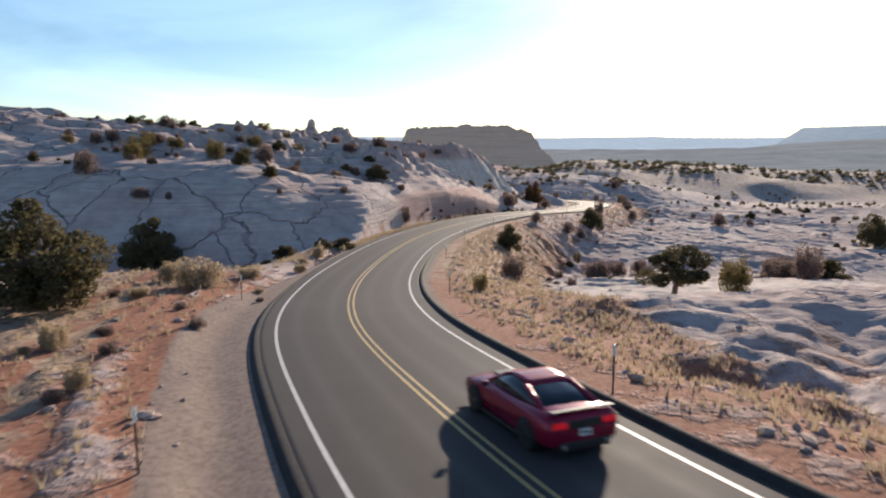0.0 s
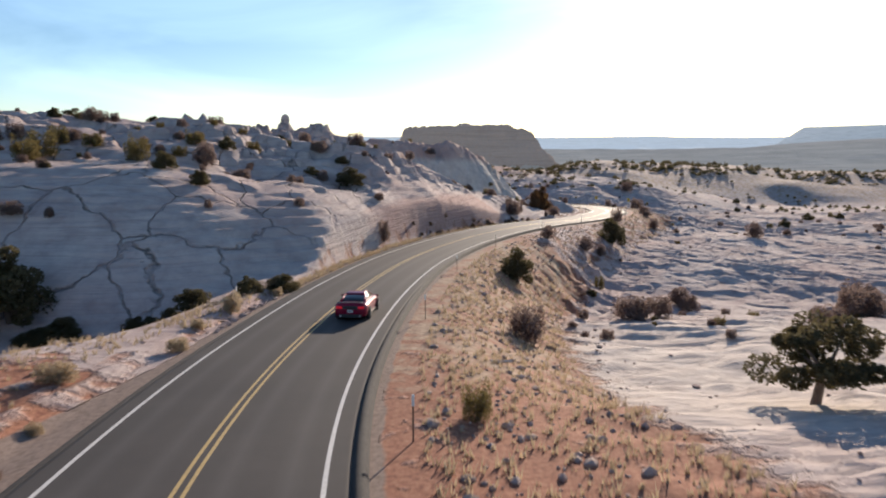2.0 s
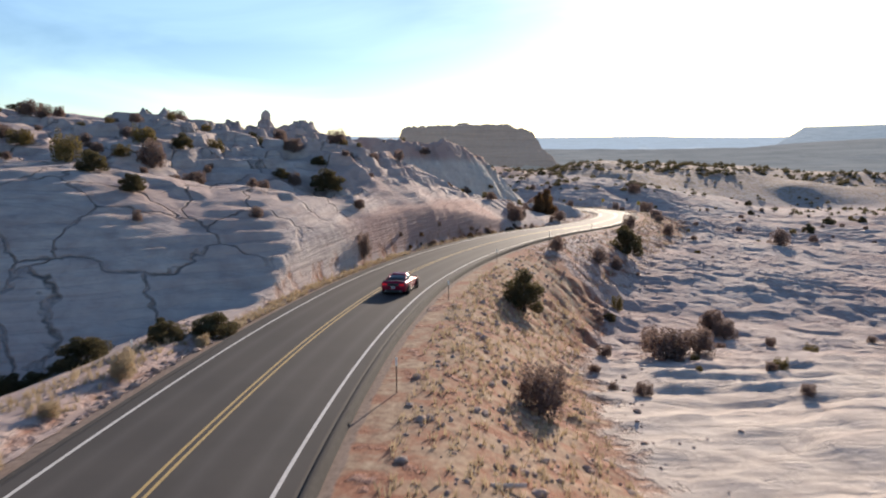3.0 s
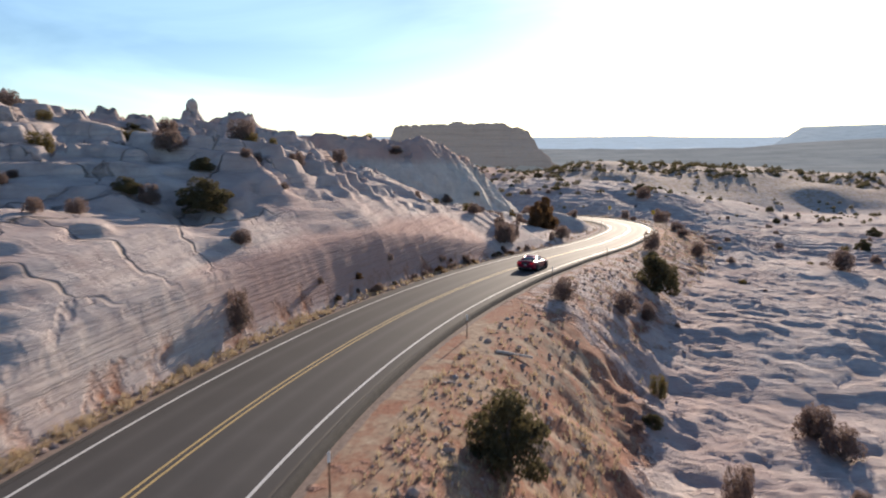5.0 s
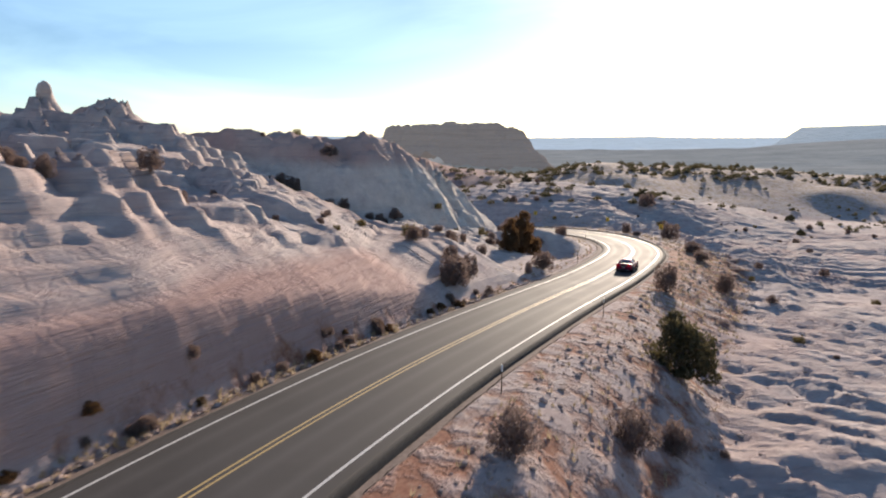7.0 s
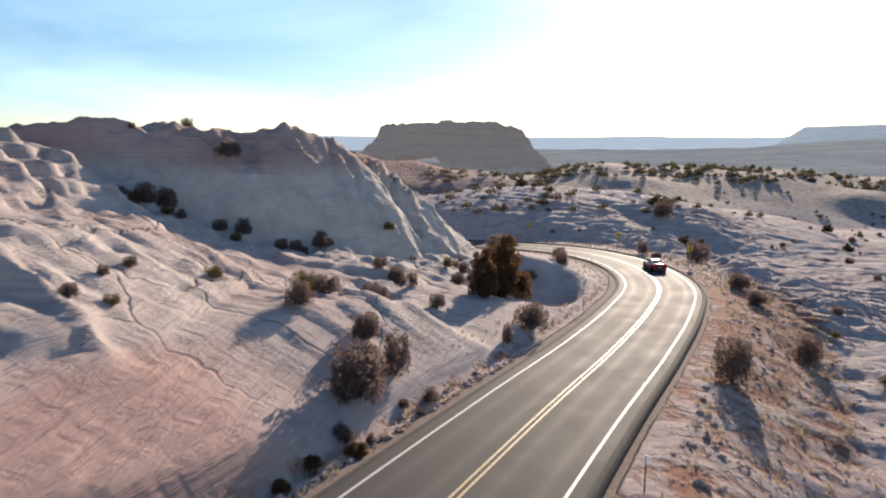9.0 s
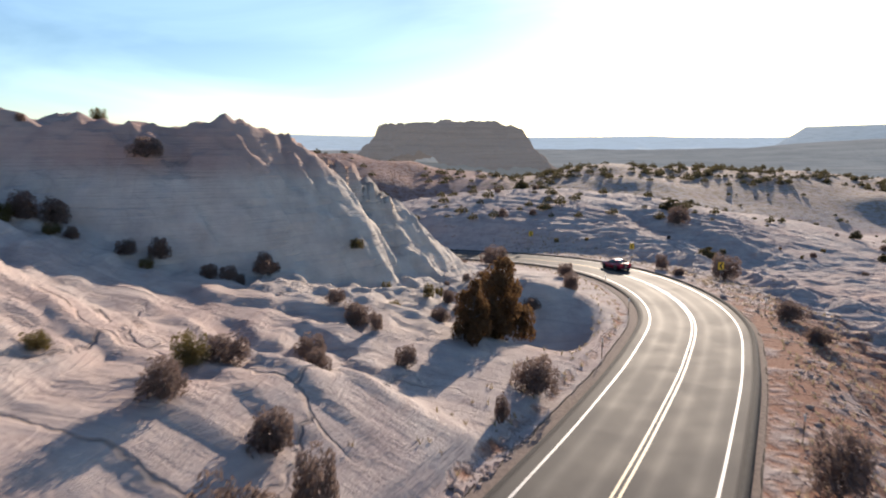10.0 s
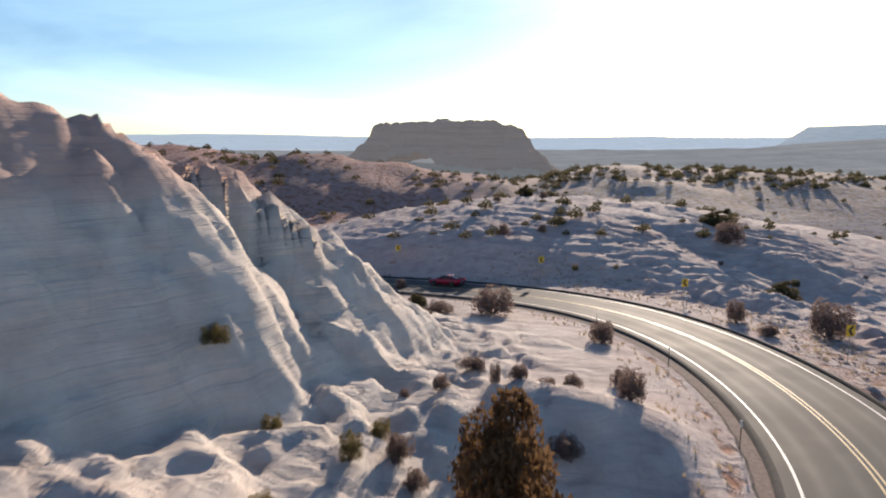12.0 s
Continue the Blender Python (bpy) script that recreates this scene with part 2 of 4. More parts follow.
BONE_WOOD = plain_material("bleached_timber", (0.55, 0.48, 0.42), 0.85, vary=0.2, scale=6, bump=0.02)


# ---- meshes ----
def mesh_object(name, bm, material, smooth=False):
    me = bpy.data.meshes.new(name)
    bm.to_mesh(me)
    bm.free()
    for m in material if isinstance(material, (list, tuple)) else [material]:
        me.materials.append(m)
    if smooth:
        me.shade_smooth()
    return new(name, me)


def part(name, bm, material, parent, label="", smooth=False):
    ob = mesh_object(name, bm, material, smooth)
    ob.parent = parent
    if label:
        ob["label"] = label
    return ob


def from_arrays(name, verts, faces, material, smooth=True):
    me = bpy.data.meshes.new(name)
    me.from_pydata(np.asarray(verts).tolist(), [], np.asarray(faces).tolist() if not isinstance(faces, list) else faces)
    me.materials.append(material)
    if smooth:
        me.shade_smooth()
    return new(name, me)


def box(bm, x, y, z, sx, sy, sz, turn=None, bevel=0.0):
    m = Matrix.Translation((x, y, z)) @ (turn or Matrix.Identity(4)) @ Matrix.Diagonal((sx, sy, sz, 1))
    made = bmesh.ops.create_cube(bm, size=1, matrix=m)
    if bevel:
        edges = list({e for v in made["verts"] for e in v.link_edges})
        bmesh.ops.bevel(bm, geom=edges, offset=bevel, segments=2, affect="EDGES", profile=0.6)
    return bm


def tube(bm, a, b, ra, rb, sides=7):
    a, b = Vector(a), Vector(b)
    turn = (b - a).to_track_quat("Z", "Y").to_matrix().to_4x4()
    bmesh.ops.create_cone(bm, cap_ends=True, segments=sides, radius1=ra, radius2=rb, depth=(b - a).length,
                          matrix=Matrix.Translation((a + b) / 2) @ turn)
    return bm


# ---- value noise on arrays ----
def lattice(ix, iy, seed):
    h = (ix.astype(np.int64) * 374761393 + iy.astype(np.int64) * 668265263 + seed * 974634541) & 0x7FFFFFFF
    h = ((h ^ (h >> 13)) * 1274126177) & 0x7FFFFFFF
    return ((h ^ (h >> 16)) & 0xFFFF) / 32767.5 - 1


def waves(x, y, size, seed, octaves=4, gain=0.5):
    total, amp = 0 * x, 1.0
    for o in range(octaves):
        u, v = x / size + 17.3 * o, y / size - 9.1 * o
        iu, iv = np.floor(u), np.floor(v)
        fu, fv = u - iu, v - iv
        fu, fv = fu * fu * (3 - 2 * fu), fv * fv * (3 - 2 * fv)
        a, b = lattice(iu, iv, seed + o), lattice(iu + 1, iv, seed + o)
        c, d = lattice(iu, iv + 1, seed + o), lattice(iu + 1, iv + 1, seed + o)
        total = total + amp * ((a + (b - a) * fu) * (1 - fv) + (c + (d - c) * fu) * fv)
        amp, size = amp * gain, size / 2.03
    return total


def plates(x, y, size, seed):
    """Broken plates: a random level for each cell of a warped mosaic, and the distance to its edge."""
    u, v = x / size + 0.35 * waves(x, y, size * 1.7, seed + 3, 2), y / size + 0.35 * waves(x, y, size * 1.7, seed + 5, 2)
    iu, iv = np.floor(u), np.floor(v)
    one, two, level = np.full(x.shape, 9.0), np.full(x.shape, 9.0), np.zeros(x.shape)
    for a in (-1, 0, 1):
        for b in (-1, 0, 1):
            cu, cv = iu + a + 0.5 + 0.42 * lattice(iu + a, iv + b, seed), iv + b + 0.5 + 0.42 * lattice(iu + a, iv + b, seed + 1)
            far = np.hypot(u - cu, v - cv)
            closer = far < one
            two = np.where(closer, one, np.minimum(two, far))
            level = np.where(closer, lattice(iu + a, iv + b, seed + 2), level)
            one = np.where(closer, far, one)
    return level, two - one


def step(a, b, x):
    u = np.clip((x - a) / (b - a), 0, 1)
    return u * u * (3 - 2 * u)


def smooth_max(a, b, k):
    h = np.clip(0.5 + 0.5 * (a - b) / k, 0, 1)
    return b + (a - b) * h + k * h * (1 - h)


def smooth_min(a, b, k):
    return -smooth_max(-a, -b, k)


# ---- the road's line ----
ROAD = np.array([(9.85, -3.2, -5.59), (4.32, 7, -6.42), (-0.33, 17.99, -7.24), (-4.03, 29.77, -8.21), (-5.7, 42.89, -9.4), (-5.64, 57.38, -10.4), (-4.28, 72.91, -11.26), (-1.52, 88.79, -12.07), (3.28, 104.34, -12.72), (9.76, 119.24, -13.37), (16.78, 133.49, -14.31), (23.58, 147.16, -15.46), (30.4, 160.17, -16.47), (36.75, 172.78, -17.1), (41.83, 185.14, -17.66), (43.94, 197.76, -18.27), (43.19, 210.4, -18.91), (39.3, 222.48, -19.68), (31.69, 233.46, -20.64), (20.16, 243.17, -21.7), (4.71, 251.64, -22.74)])


def spline(points, per=48):
    q = np.vstack([2 * points[0] - points[1], points, 2 * points[-1] - points[-2]])
    out = []
    for i in range(len(points) - 1):
        a, b, c, d = q[i:i + 4]
        u = np.linspace(0, 1, per, endpoint=False)[:, None]
        out.append(0.5 * (2 * b + (c - a) * u + (2 * a - 5 * b + 4 * c - d) * u**2 + (3 * b - a - 3 * c + d) * u**3))
    return np.vstack(out + [points[-1:]])


LINE = spline(ROAD)
AHEAD = np.gradient(LINE[:, :2], axis=0)
AHEAD /= np.hypot(*AHEAD.T)[:, None]
LEFT = np.stack([-AHEAD[:, 1], AHEAD[:, 0]], 1)
RUN = np.r_[0, np.cumsum(np.hypot(*np.diff(LINE[:, :2], axis=0).T))]


def beside(x, y):
    """Metres to the left of the road's line, the road's height there, and metres along it."""
    flat_x, flat_y = np.ravel(x), np.ravel(y)
    d, z, s = np.full(flat_x.shape, 400.0), np.zeros(flat_x.shape), np.zeros(flat_x.shape)
    for i in range(0, len(flat_x), 40000):
        px, py = flat_x[i:i + 40000, None], flat_y[i:i + 40000, None]
        first = ((px - LINE[None, ::8, 0]) ** 2 + (py - LINE[None, ::8, 1]) ** 2).argmin(1) * 8
        near_by = np.clip(first[:, None] + np.arange(-8, 9)[None, :], 0, len(LINE) - 1)
        far = (px - LINE[near_by, 0]) ** 2 + (py - LINE[near_by, 1]) ** 2
        pick = far.argmin(1)
        k = near_by[np.arange(len(pick)), pick]
        dx, dy = flat_x[i:i + 40000] - LINE[k, 0], flat_y[i:i + 40000] - LINE[k, 1]
        along = dx * AHEAD[k, 0] + dy * AHEAD[k, 1]
        side = dx * LEFT[k, 0] + dy * LEFT[k, 1]
        length = np.sqrt(far[np.arange(len(k)), pick])
        d[i:i + 40000] = np.where(np.abs(along) > np.abs(side) + 6, np.sign(side) * length, side)
        near = np.clip(RUN[k] + along, 0, RUN[-1])
        s[i:i + 40000], z[i:i + 40000] = near, np.interp(near, RUN, LINE[:, 2])
    return d.reshape(x.shape), z.reshape(x.shape), s.reshape(x.shape)


def on_road(run, side=0.0):
    """A place on the road: metres along, metres to the left; and its heading in radians."""
    p = np.array([np.interp(run, RUN, LINE[:, k]) for k in range(3)])
    a = np.array([np.interp(run, RUN, AHEAD[:, k]) for k in range(2)])
    a /= np.hypot(*a)
    return p[0] - a[1] * side, p[1] + a[0] * side, p[2], math.atan2(-a[0], a[1])


# ---- the land ----
def crest(x, y, places, lin, quad, soft=3.0, behind=None):
    """A ridge along a line of (x, y, z) places that falls away on both sides; behind: the slope on its left side."""
    best = np.full(x.shape, -400.0)
    for (ax, ay, az), (bx, by, bz) in zip(places[:-1], places[1:]):
        ux, uy = bx - ax, by - ay
        u = np.clip(((x - ax) * ux + (y - ay) * uy) / (ux * ux + uy * uy), 0, 1)
        far = np.sqrt((x - ax - u * ux) ** 2 + (y - ay - u * uy) ** 2 + soft**2) - soft
        drop = lin * far + quad * far**2
        if behind is not None:
            drop = np.where(ux * (y - ay) - uy * (x - ax) > 0, behind * far + quad * far**2, drop)
        best = np.maximum(best, az + (bz - az) * u - drop)
    return best


def land(x, y):
    """Height of the ground, and the shares of red soil, gravel and dry grass."""
    d, zr, s = beside(x, y)
    wob = waves(x, y, 14, 3, 4)
    small = waves(x, y, 3.2, 11, 4, 0.55)
    # plain on the right of the road: a wash, then slickrock that sinks away
    right = np.interp(y, [-60, 14, 45, 57, 66, 84, 94, 106, 122, 136, 170, 205, 285, 320, 360, 420, 700], [-5, -7, -10.4, -13.6, -14.6, -17.6, -20.4, -20.6, -18.6, -19.4, -19.4, -19.6, -25, -27, -26, -24, -26])
    right = right - 0.05 * np.clip(x - 40, 0, 60) + 0.5 * wob
    # on the left: level with the road, then rising inside the bend
    rise = np.interp(y, [0, 60, 110, 140, 168, 185, 230], [0.02, 0.03, 0.1, 0.27, 0.25, 0.15, 0.08])
    left = zr + rise * np.clip(d - 6, 0, 30) - 0.25 * wob * step(7, 16, d) * step(130, 145, y) - 22 * step(232, 275, y) * step(14, 40, d) + 0.5 * wob * step(7, 16, d) - 4.0 * step(46, 64, y) * (1 - step(80, 92, y)) * step(6.2, 19, d)
    hill = crest(x, y, [(-260, 150, 12), (-90, 128, 7), (-45, 130, 2.2), (-20, 126, -1.4), (-7, 125.5, -3.0), (-1, 131, -3.7), (4.2, 133, -9.2), (9.5, 137.5, -12.3)], 0.065, 0.0024 + 0.0054 * step(-30, -17, x), 2.0, 0.55) - 0.45 * np.clip(91 - y, 0, None)
    back = crest(x, y, [(-200, 190, 10), (-70, 178, 4), (-32, 167.5, 1.0), (-25, 168.5, 0.4)], 0.34, 0.006)
    brim = crest(x, y, [(-85, 91, -1.5), (-60, 91, -2.4), (-40, 90.5, -2.6), (-28, 90, -3.2), (-19, 93, -4.9), (-13, 95, -6.0)], 0.12, 0.021, 2.0, 0.03)
    ridge = crest(x, y, [(-80, 184, -2), (-26, 178, -2.2), (-19, 178, -0.6), (-8, 179.5, -0.1), (-1, 181.8, -0.8), (2, 184.8, -0.5), (5, 187, -1.6), (7.2, 189, -3.0), (8.2, 189.9, -5.2), (9.8, 190.5, -9.3), (12.5, 190.6, -11.6), (15.5, 191.5, -13.2)], 1.25, 0.03, 1.6, 0.35)
    rib_back = crest(x, y, [(-6, 195, -2.6), (3, 196.3, -3.2), (9, 197.5, -4.5), (14.2, 198.8, -8.5), (18.5, 201, -13), (21, 203, -15.2)], 0.9, 0.03, 1.4, 0.8)
    tilt = np.where(x < 6.5, -7.9 - 0.5 * (x - 2.5), -10.2 - 0.13 * (x - 6.5) - 0.5 * np.clip(x - 16.5, 0, None))
    slab = smooth_min(tilt, -5.2 + 0 * x, 1.0) - 0.42 * np.clip(y - 157 - 1.5 * wob, 0, None) - 0.6 * np.clip(140 - y, 0, None)
    rough = step(6, 12, np.abs(d))
    left = smooth_max(left, hill + 0.7 * wob + 0.25 * small, 1.5)
    left = smooth_max(left, back + 0.8 * wob, 1.0)
    left = smooth_max(left, brim + 0.3 * wob, 1.2)
    table = crest(x, y, [(-120, 150, 4), (-60, 146, 1.5), (-32, 148, -0.2), (-20, 150, -1.0), (-18, 164, -0.9)], 0.10, 0.06, 3.0)
    left = smooth_max(left, table + 0.6 * wob, 1.0)
    left = smooth_max(left, ridge + 0.7 * wob + 0.3 * small, 0.8)
    left = smooth_max(left, rib_back + 0.5 * wob + 0.4 * small, 0.8)
    left = smooth_max(left, slab + 0.25 * wob - 0.05 * (y - 148), 1.0)
    for px, py, pz, r in ((-32.5, 167.5, 2.4, 1.5), (-26, 168.5, 2.2, 2.6)):
        out = np.hypot(x - px, (y - py) * 0.8)
        left = smooth_max(left, pz - 0.25 * out - 2.2 * np.clip(out - r, 0, 1.2) - 0.9 * np.clip(out - r - 1.2, 0, None) - 0.9 * np.abs(waves(x, y, 1.6, 191, 2)), 0.5)
    wall = np.interp(s, [0, 55, 80, 100, 122, 134, 150], [0.2, 0.4, 2.4, 3.9, 4.1, 3.0, 0.9])
    steep = np.interp(s, [0, 60, 85, 150], [0.5, 0.7, 0.8, 0.6])
    out = np.clip(d - 5.9 + 0.45 * waves(x, y, 6.5, 12, 2) * step(6, 9, d), 0, None)
    cut = zr - 0.25 + wall * step(0, 1.15, out) + steep * np.clip(out - 0.9, 0, None)
    left = smooth_min(left, np.maximum(cut, zr - 0.25), 0.45)
    # fill slope on the right
    fall = np.interp(s, [0, 40, 60, 85, 112, 132, 160, 200, 290], [0.35, 0.5, 0.65, 0.8, 0.82, 0.78, 0.68, 0.42, 0.1])
    bank = zr - 0.12 - fall * np.clip(-d - 5.8, 0, None) + 0.02 * np.clip(-d - 5.8, 0, 14) ** 2 + (0.25 + 0.3 * step(92, 106, s)) * small * rough
    right = smooth_max(np.minimum(right, zr - 0.2 + 6 * step(6, 40, -d) * step(200, 230, y)), bank, 1.2)
    dome = crest(x, y, [(5, 285, -22), (25, 270, -18.3), (46, 285, -14.2), (70, 292, -18.5), (105, 300, -26)], 0.07, 0.0019, 8.0)
    wide = smooth_max(right, dome + 0.5 * wob, 1.5)
    right = np.where(d < -5, zr - 0.15 + (wide - zr + 0.15) * step(5, 16, -d), wide)
    near_trail = step(-3, 3, d)
    z = right * (1 - near_trail) + left * near_trail
    # the pale slab inside the bend stays smooth
    slabby = step(-5, 1, x) * step(138, 143, y) * (1 - step(156, 161, y)) * step(7, 10, d) * (1 - step(16, 19, x))
    # ledges of the bedded rock
    bedded = np.clip(rough * step(6, 18, np.abs(d)), 0, 1)
    level = z * 1.5 + 0.06 * x - 0.03 * y + 1.2 * waves(x, y, 22, 31, 3)
    saw = level - np.floor(level)
    z = z + bedded * (1 - 0.85 * np.maximum(slabby, 0.8 * step(14, 20, d) * step(170, 178, y))) * np.where(d > 0, 0.3, 0.26) * (step(0.45, 0.95, saw) - saw)
    z = z + bedded * 0.06 * waves(x, y, 1.3, 41, 2)
    # bedding planes that crop out as low scarps
    bed_line = 0.30 * y + 0.10 * x + 1.6 * waves(x, y, 26, 33, 3)
    frac = bed_line - np.floor(bed_line)
    crop = step(-0.1, 0.35, waves(x, y, 18, 34, 3)) * bedded * step(8, 14, -d) * (0.3 + 0.7 * step(58, 88, y))
    z = z + crop * 0.45 * (step(0.0, 0.16, frac) - frac)
    fine_line = 0.74 * y + 0.22 * x + 2.2 * waves(x, y, 17, 37, 4)
    fine_frac = fine_line - np.floor(fine_line)
    z = z + bedded * step(8, 13, -d) * step(-0.3, 0.3, waves(x, y, 13, 38, 3)) * 0.24 * (step(0.0, 0.3, fine_frac) - fine_frac)
    # layered ledges in the face above the cutting
    layer = (z + 0.05 * x + 0.25 * waves(x, y, 7, 211, 2)) / 0.75
    part_way = layer - np.floor(layer)
    ledgy = step(6.0, 7.0, d) * (1 - step(12, 17, d)) * step(66, 78, s) * (1 - step(142, 156, s))
    ledgy = np.maximum(ledgy, 0.7 * step(14, 20, d) * step(170, 176, y) * (1 - step(198, 206, y)))
    z = z + ledgy * 0.5 * (step(0.25, 0.6, part_way) - part_way)
    # slabs broken into plates, on the pale rock inside the bend and below the road
    inner = np.maximum(bedded * step(134, 146, y) * step(8, 12, d), bedded * step(9, 14, -d) * step(14, 26, y) * (0.35 + 0.6 * step(70, 90, y)))
    level_a, edge_a = plates(x, y, 3.2, 131)
    level_b, edge_b = plates(x, y, 1.3, 141)
    broken = step(-0.25, 0.35, waves(x, y, 11, 151, 3))
    z = z + inner * (np.where(d > 0, 0.30, 0.20) * level_a * step(0.0, 0.07, edge_a) - 0.12 * (1 - step(0.0, 0.07, edge_a)))
    z = z + inner * broken * (np.where(d > 0, 0.20, 0.14) * level_b * step(0.0, 0.10, edge_b))
    # gullies and broken ribs on the hillside
    rib = 1 - np.abs(waves(s + 0.25 * d + 1.2 * waves(x, y, 9, 163, 2), 0.22 * d, 6.5, 161, 4))
    hilly = (1 - np.maximum(slabby, 0.85 * step(-12, -4, x) * step(156, 160, y))) * bedded * step(9, 14, d) * step(96, 112, y) * (1 - step(166, 178, y))
    level_c, edge_c = plates(x + 0.5 * y, y, 4.2, 181)
    z = z + hilly * ((0.4 + 2.2 * step(108, 118, s)) * (rib**2 - 0.5) + 0.6 * level_c * step(0.0, 0.12, edge_c))
    level_d, edge_d = plates(x + 0.5 * y, y, 1.7, 201)
    z = z + hilly * 0.16 * level_d * step(0.0, 0.15, edge_d)
    shelf = (z + 0.10 * x + 0.7 * waves(x, y, 9, 221, 3)) / 1.25
    shelf_part = shelf - np.floor(shelf)
    z = z + hilly * 1.0 * (step(0.35, 0.62, shelf_part) - shelf_part)
    face = bedded * np.where(x < 6, 0.75, 1.0) * step(-40, -25, x) * step(168, 175, y) * (1 - step(204, 210, y)) * step(14, 20, d)
    z = z + face * 0.55 * (np.abs(waves(x, y, 1.9, 171, 3)) - 0.3)
    # an alcove under a ledge on the hillside
    z = z - 2.0 * step(8.5, 11, d) * np.exp(-((x + 10.5) ** 2 / 14 + (y - 107.6) ** 2 / 9))
    # scarps across the slab inside the bend
    slab_line = 0.30 * y + 0.10 * x + 0.6 * waves(x, y, 12, 251, 3)
    slab_frac = slab_line - np.floor(slab_line)
    z = z + slabby * step(-0.35, 0.2, waves(x, y, 9, 253, 2)) * 0.24 * (step(0.0, 0.12, slab_frac) - slab_frac)
    z = z + bedded * step(14, 20, d) * step(170, 178, y) * (1 - step(204, 210, y)) * (0.35 * waves(x, y, 5.0, 261, 4, 0.65) - 0.5 * (1 - step(0.0, 0.14, np.abs(waves(x, y, 11, 263, 2)))))
    # a hollow beside the bend and the knoll behind it
    z = z - 2.6 * step(6.3, 8.5, d) * np.exp(-((x - 27.5) ** 2) / 45 - (y - 179.5) ** 2 / 17) + 1.7 * step(6.5, 9, d) * np.exp(-((x - 29) ** 2) / 42 - (y - 188) ** 2 / 11)
    # a broken slope below the road that rises to a brow before the wash
    dip = step(6.5, 12, -d) * np.exp(-(((y - 24 - 0.15 * (x - 15)) / 7.2) ** 2)) * (1 - step(45, 70, x))
    brow = step(9, 14, -d) * np.exp(-(((y - 37.5 - 0.15 * (x - 15)) / 4) ** 2)) * (1 - step(40, 60, x))
    z = z - 1.3 * dip + 0.7 * brow + (0.9 * dip + 0.5 * brow) * np.abs(waves(x, y, 4.5, 231, 4))
    # farther country
    far_hill = crest(x, y, [(50, 398, -22), (97, 416, -13), (150, 422, -14), (250, 440, -20), (420, 470, -26)], 0.13, 0.0006, 14)
    red_hill = crest(x, y, [(-400, 400, 2), (-150, 410, -3), (-30, 430, -8), (25, 425, -14), (48, 400, -30)], 0.16, 0.0012, 10)
    z = np.maximum(z, far_hill + 1.5 * waves(x, y, 30, 5, 4))
    z = np.maximum(z, red_hill + 2.0 * waves(x, y, 26, 6, 4))
    beyond = -34 + 5 * waves(x, y, 160, 7, 4) - 22 * step(560, 800, y)
    blend = np.maximum(step(440, 640, y), np.maximum(step(200, 420, x), step(300, 500, -x)))
    z = z * (1 - blend) + np.maximum(beyond, np.where(y < 640, np.maximum(far_hill, red_hill), -99)) * blend
    # the road bed
    bed = step(4.6, 6.0, np.abs(d))
    z = (zr - 0.16) * (1 - bed) + z * bed
    # soils
    flank = step(4.2, 4.6, -d) * (1 - step(13, 19, -d))
    red = flank * np.interp(s, [0, 20, 45, 60, 92, 100, 114, 122, 160, 200, 240], [0.5, 0.6, 0.75, 0.75, 0.7, 1.0, 0.9, 0.45, 0.42, 0.6, 0.2])
    streak = waves(s * 0.16, d * 1.1, 1.0, 241, 3)
    flat = step(5.4, 6.4, d) * (1 - step(50, 62, s))
    red = np.maximum(red, flat * (1 - step(15, 20, d)) * np.clip(0.75 + 0.35 * streak, 0.5, 1))
    z = z + flat * (1 - step(19, 26, d)) * 0.22 * np.abs(streak)
    red = np.maximum(red, 0.42 * step(5, 6, d) * (1 - step(6.2, 7, d)))
    red = np.maximum(red, 0.42 * step(280, 320, y) * step(-70, -10, -x))
    grey = step(3.9, 4.3, np.abs(d)) * (1 - np.where(d > 0, step(4.7, 5.8, d - 2.2 * (1 - step(40, 58, s))), step(4.6, 5.4, -d)))
    dry_far = 0.5 * step(270, 360, y) * step(0, 50, x)
    dry = np.clip(dry_far + np.maximum(flat * step(9, 12, d) * (1 - step(26, 36, d)) * np.clip(0.55 - 0.55 * streak, 0, 1), 0.52 * flank * step(40, 60, s) * (1 - step(110, 130, s))), 0, 1)
    # this soil share also darkens the slope, standing in for shade
    red = np.maximum(red, 0.38 * step(6, 9, -d) * (1 - step(24, 34, -d)) * (1 - step(30, 44, s)))
    jointed = step(6, 10, d) * step(58, 68, y) * (1 - step(112, 124, y)) * step(4, 9, -x)
    jointed = np.maximum(jointed, 0.6 * step(8, 10, d) * step(-8, -2, x) * step(138, 144, y) * (1 - step(160, 166, y)))
    # iron-stained pink rock: the cutting, the tops of the cliffs and the terraces beyond
    above = z - zr
    stain = step(5.8, 6.4, d) * (1 - step(11, 15, d)) * step(92, 108, s) * (1 - step(140, 156, s)) * (1 - step(3.6, 5.8, above))
    stain = np.maximum(stain, 0.75 * step(14, 20, d) * step(168, 174, y) * (1 - step(204, 212, y)) * step(10, 13, above))
    stain = np.maximum(stain, 0.9 * step(300, 340, y) * step(-80, -30, -x))
    # creamier stone: inside the bend, the low slab across the road, and the buttress, lightened further in place of
    # bounced light
    pale = np.maximum(step(8, 12, d) * (0.2 * step(132, 146, y) + 0.8 * step(166, 174, y)) * (0.55 + 0.45 * step(168, 182, y) * (1 - step(22, 30, x))) * (1 - step(212, 230, y)) * step(-40, -20, x), 0.8 * step(10, 14, -d) * step(38, 48, y) * (1 - step(74, 86, y)))
    return z, red, grey, dry, jointed, stain, pale


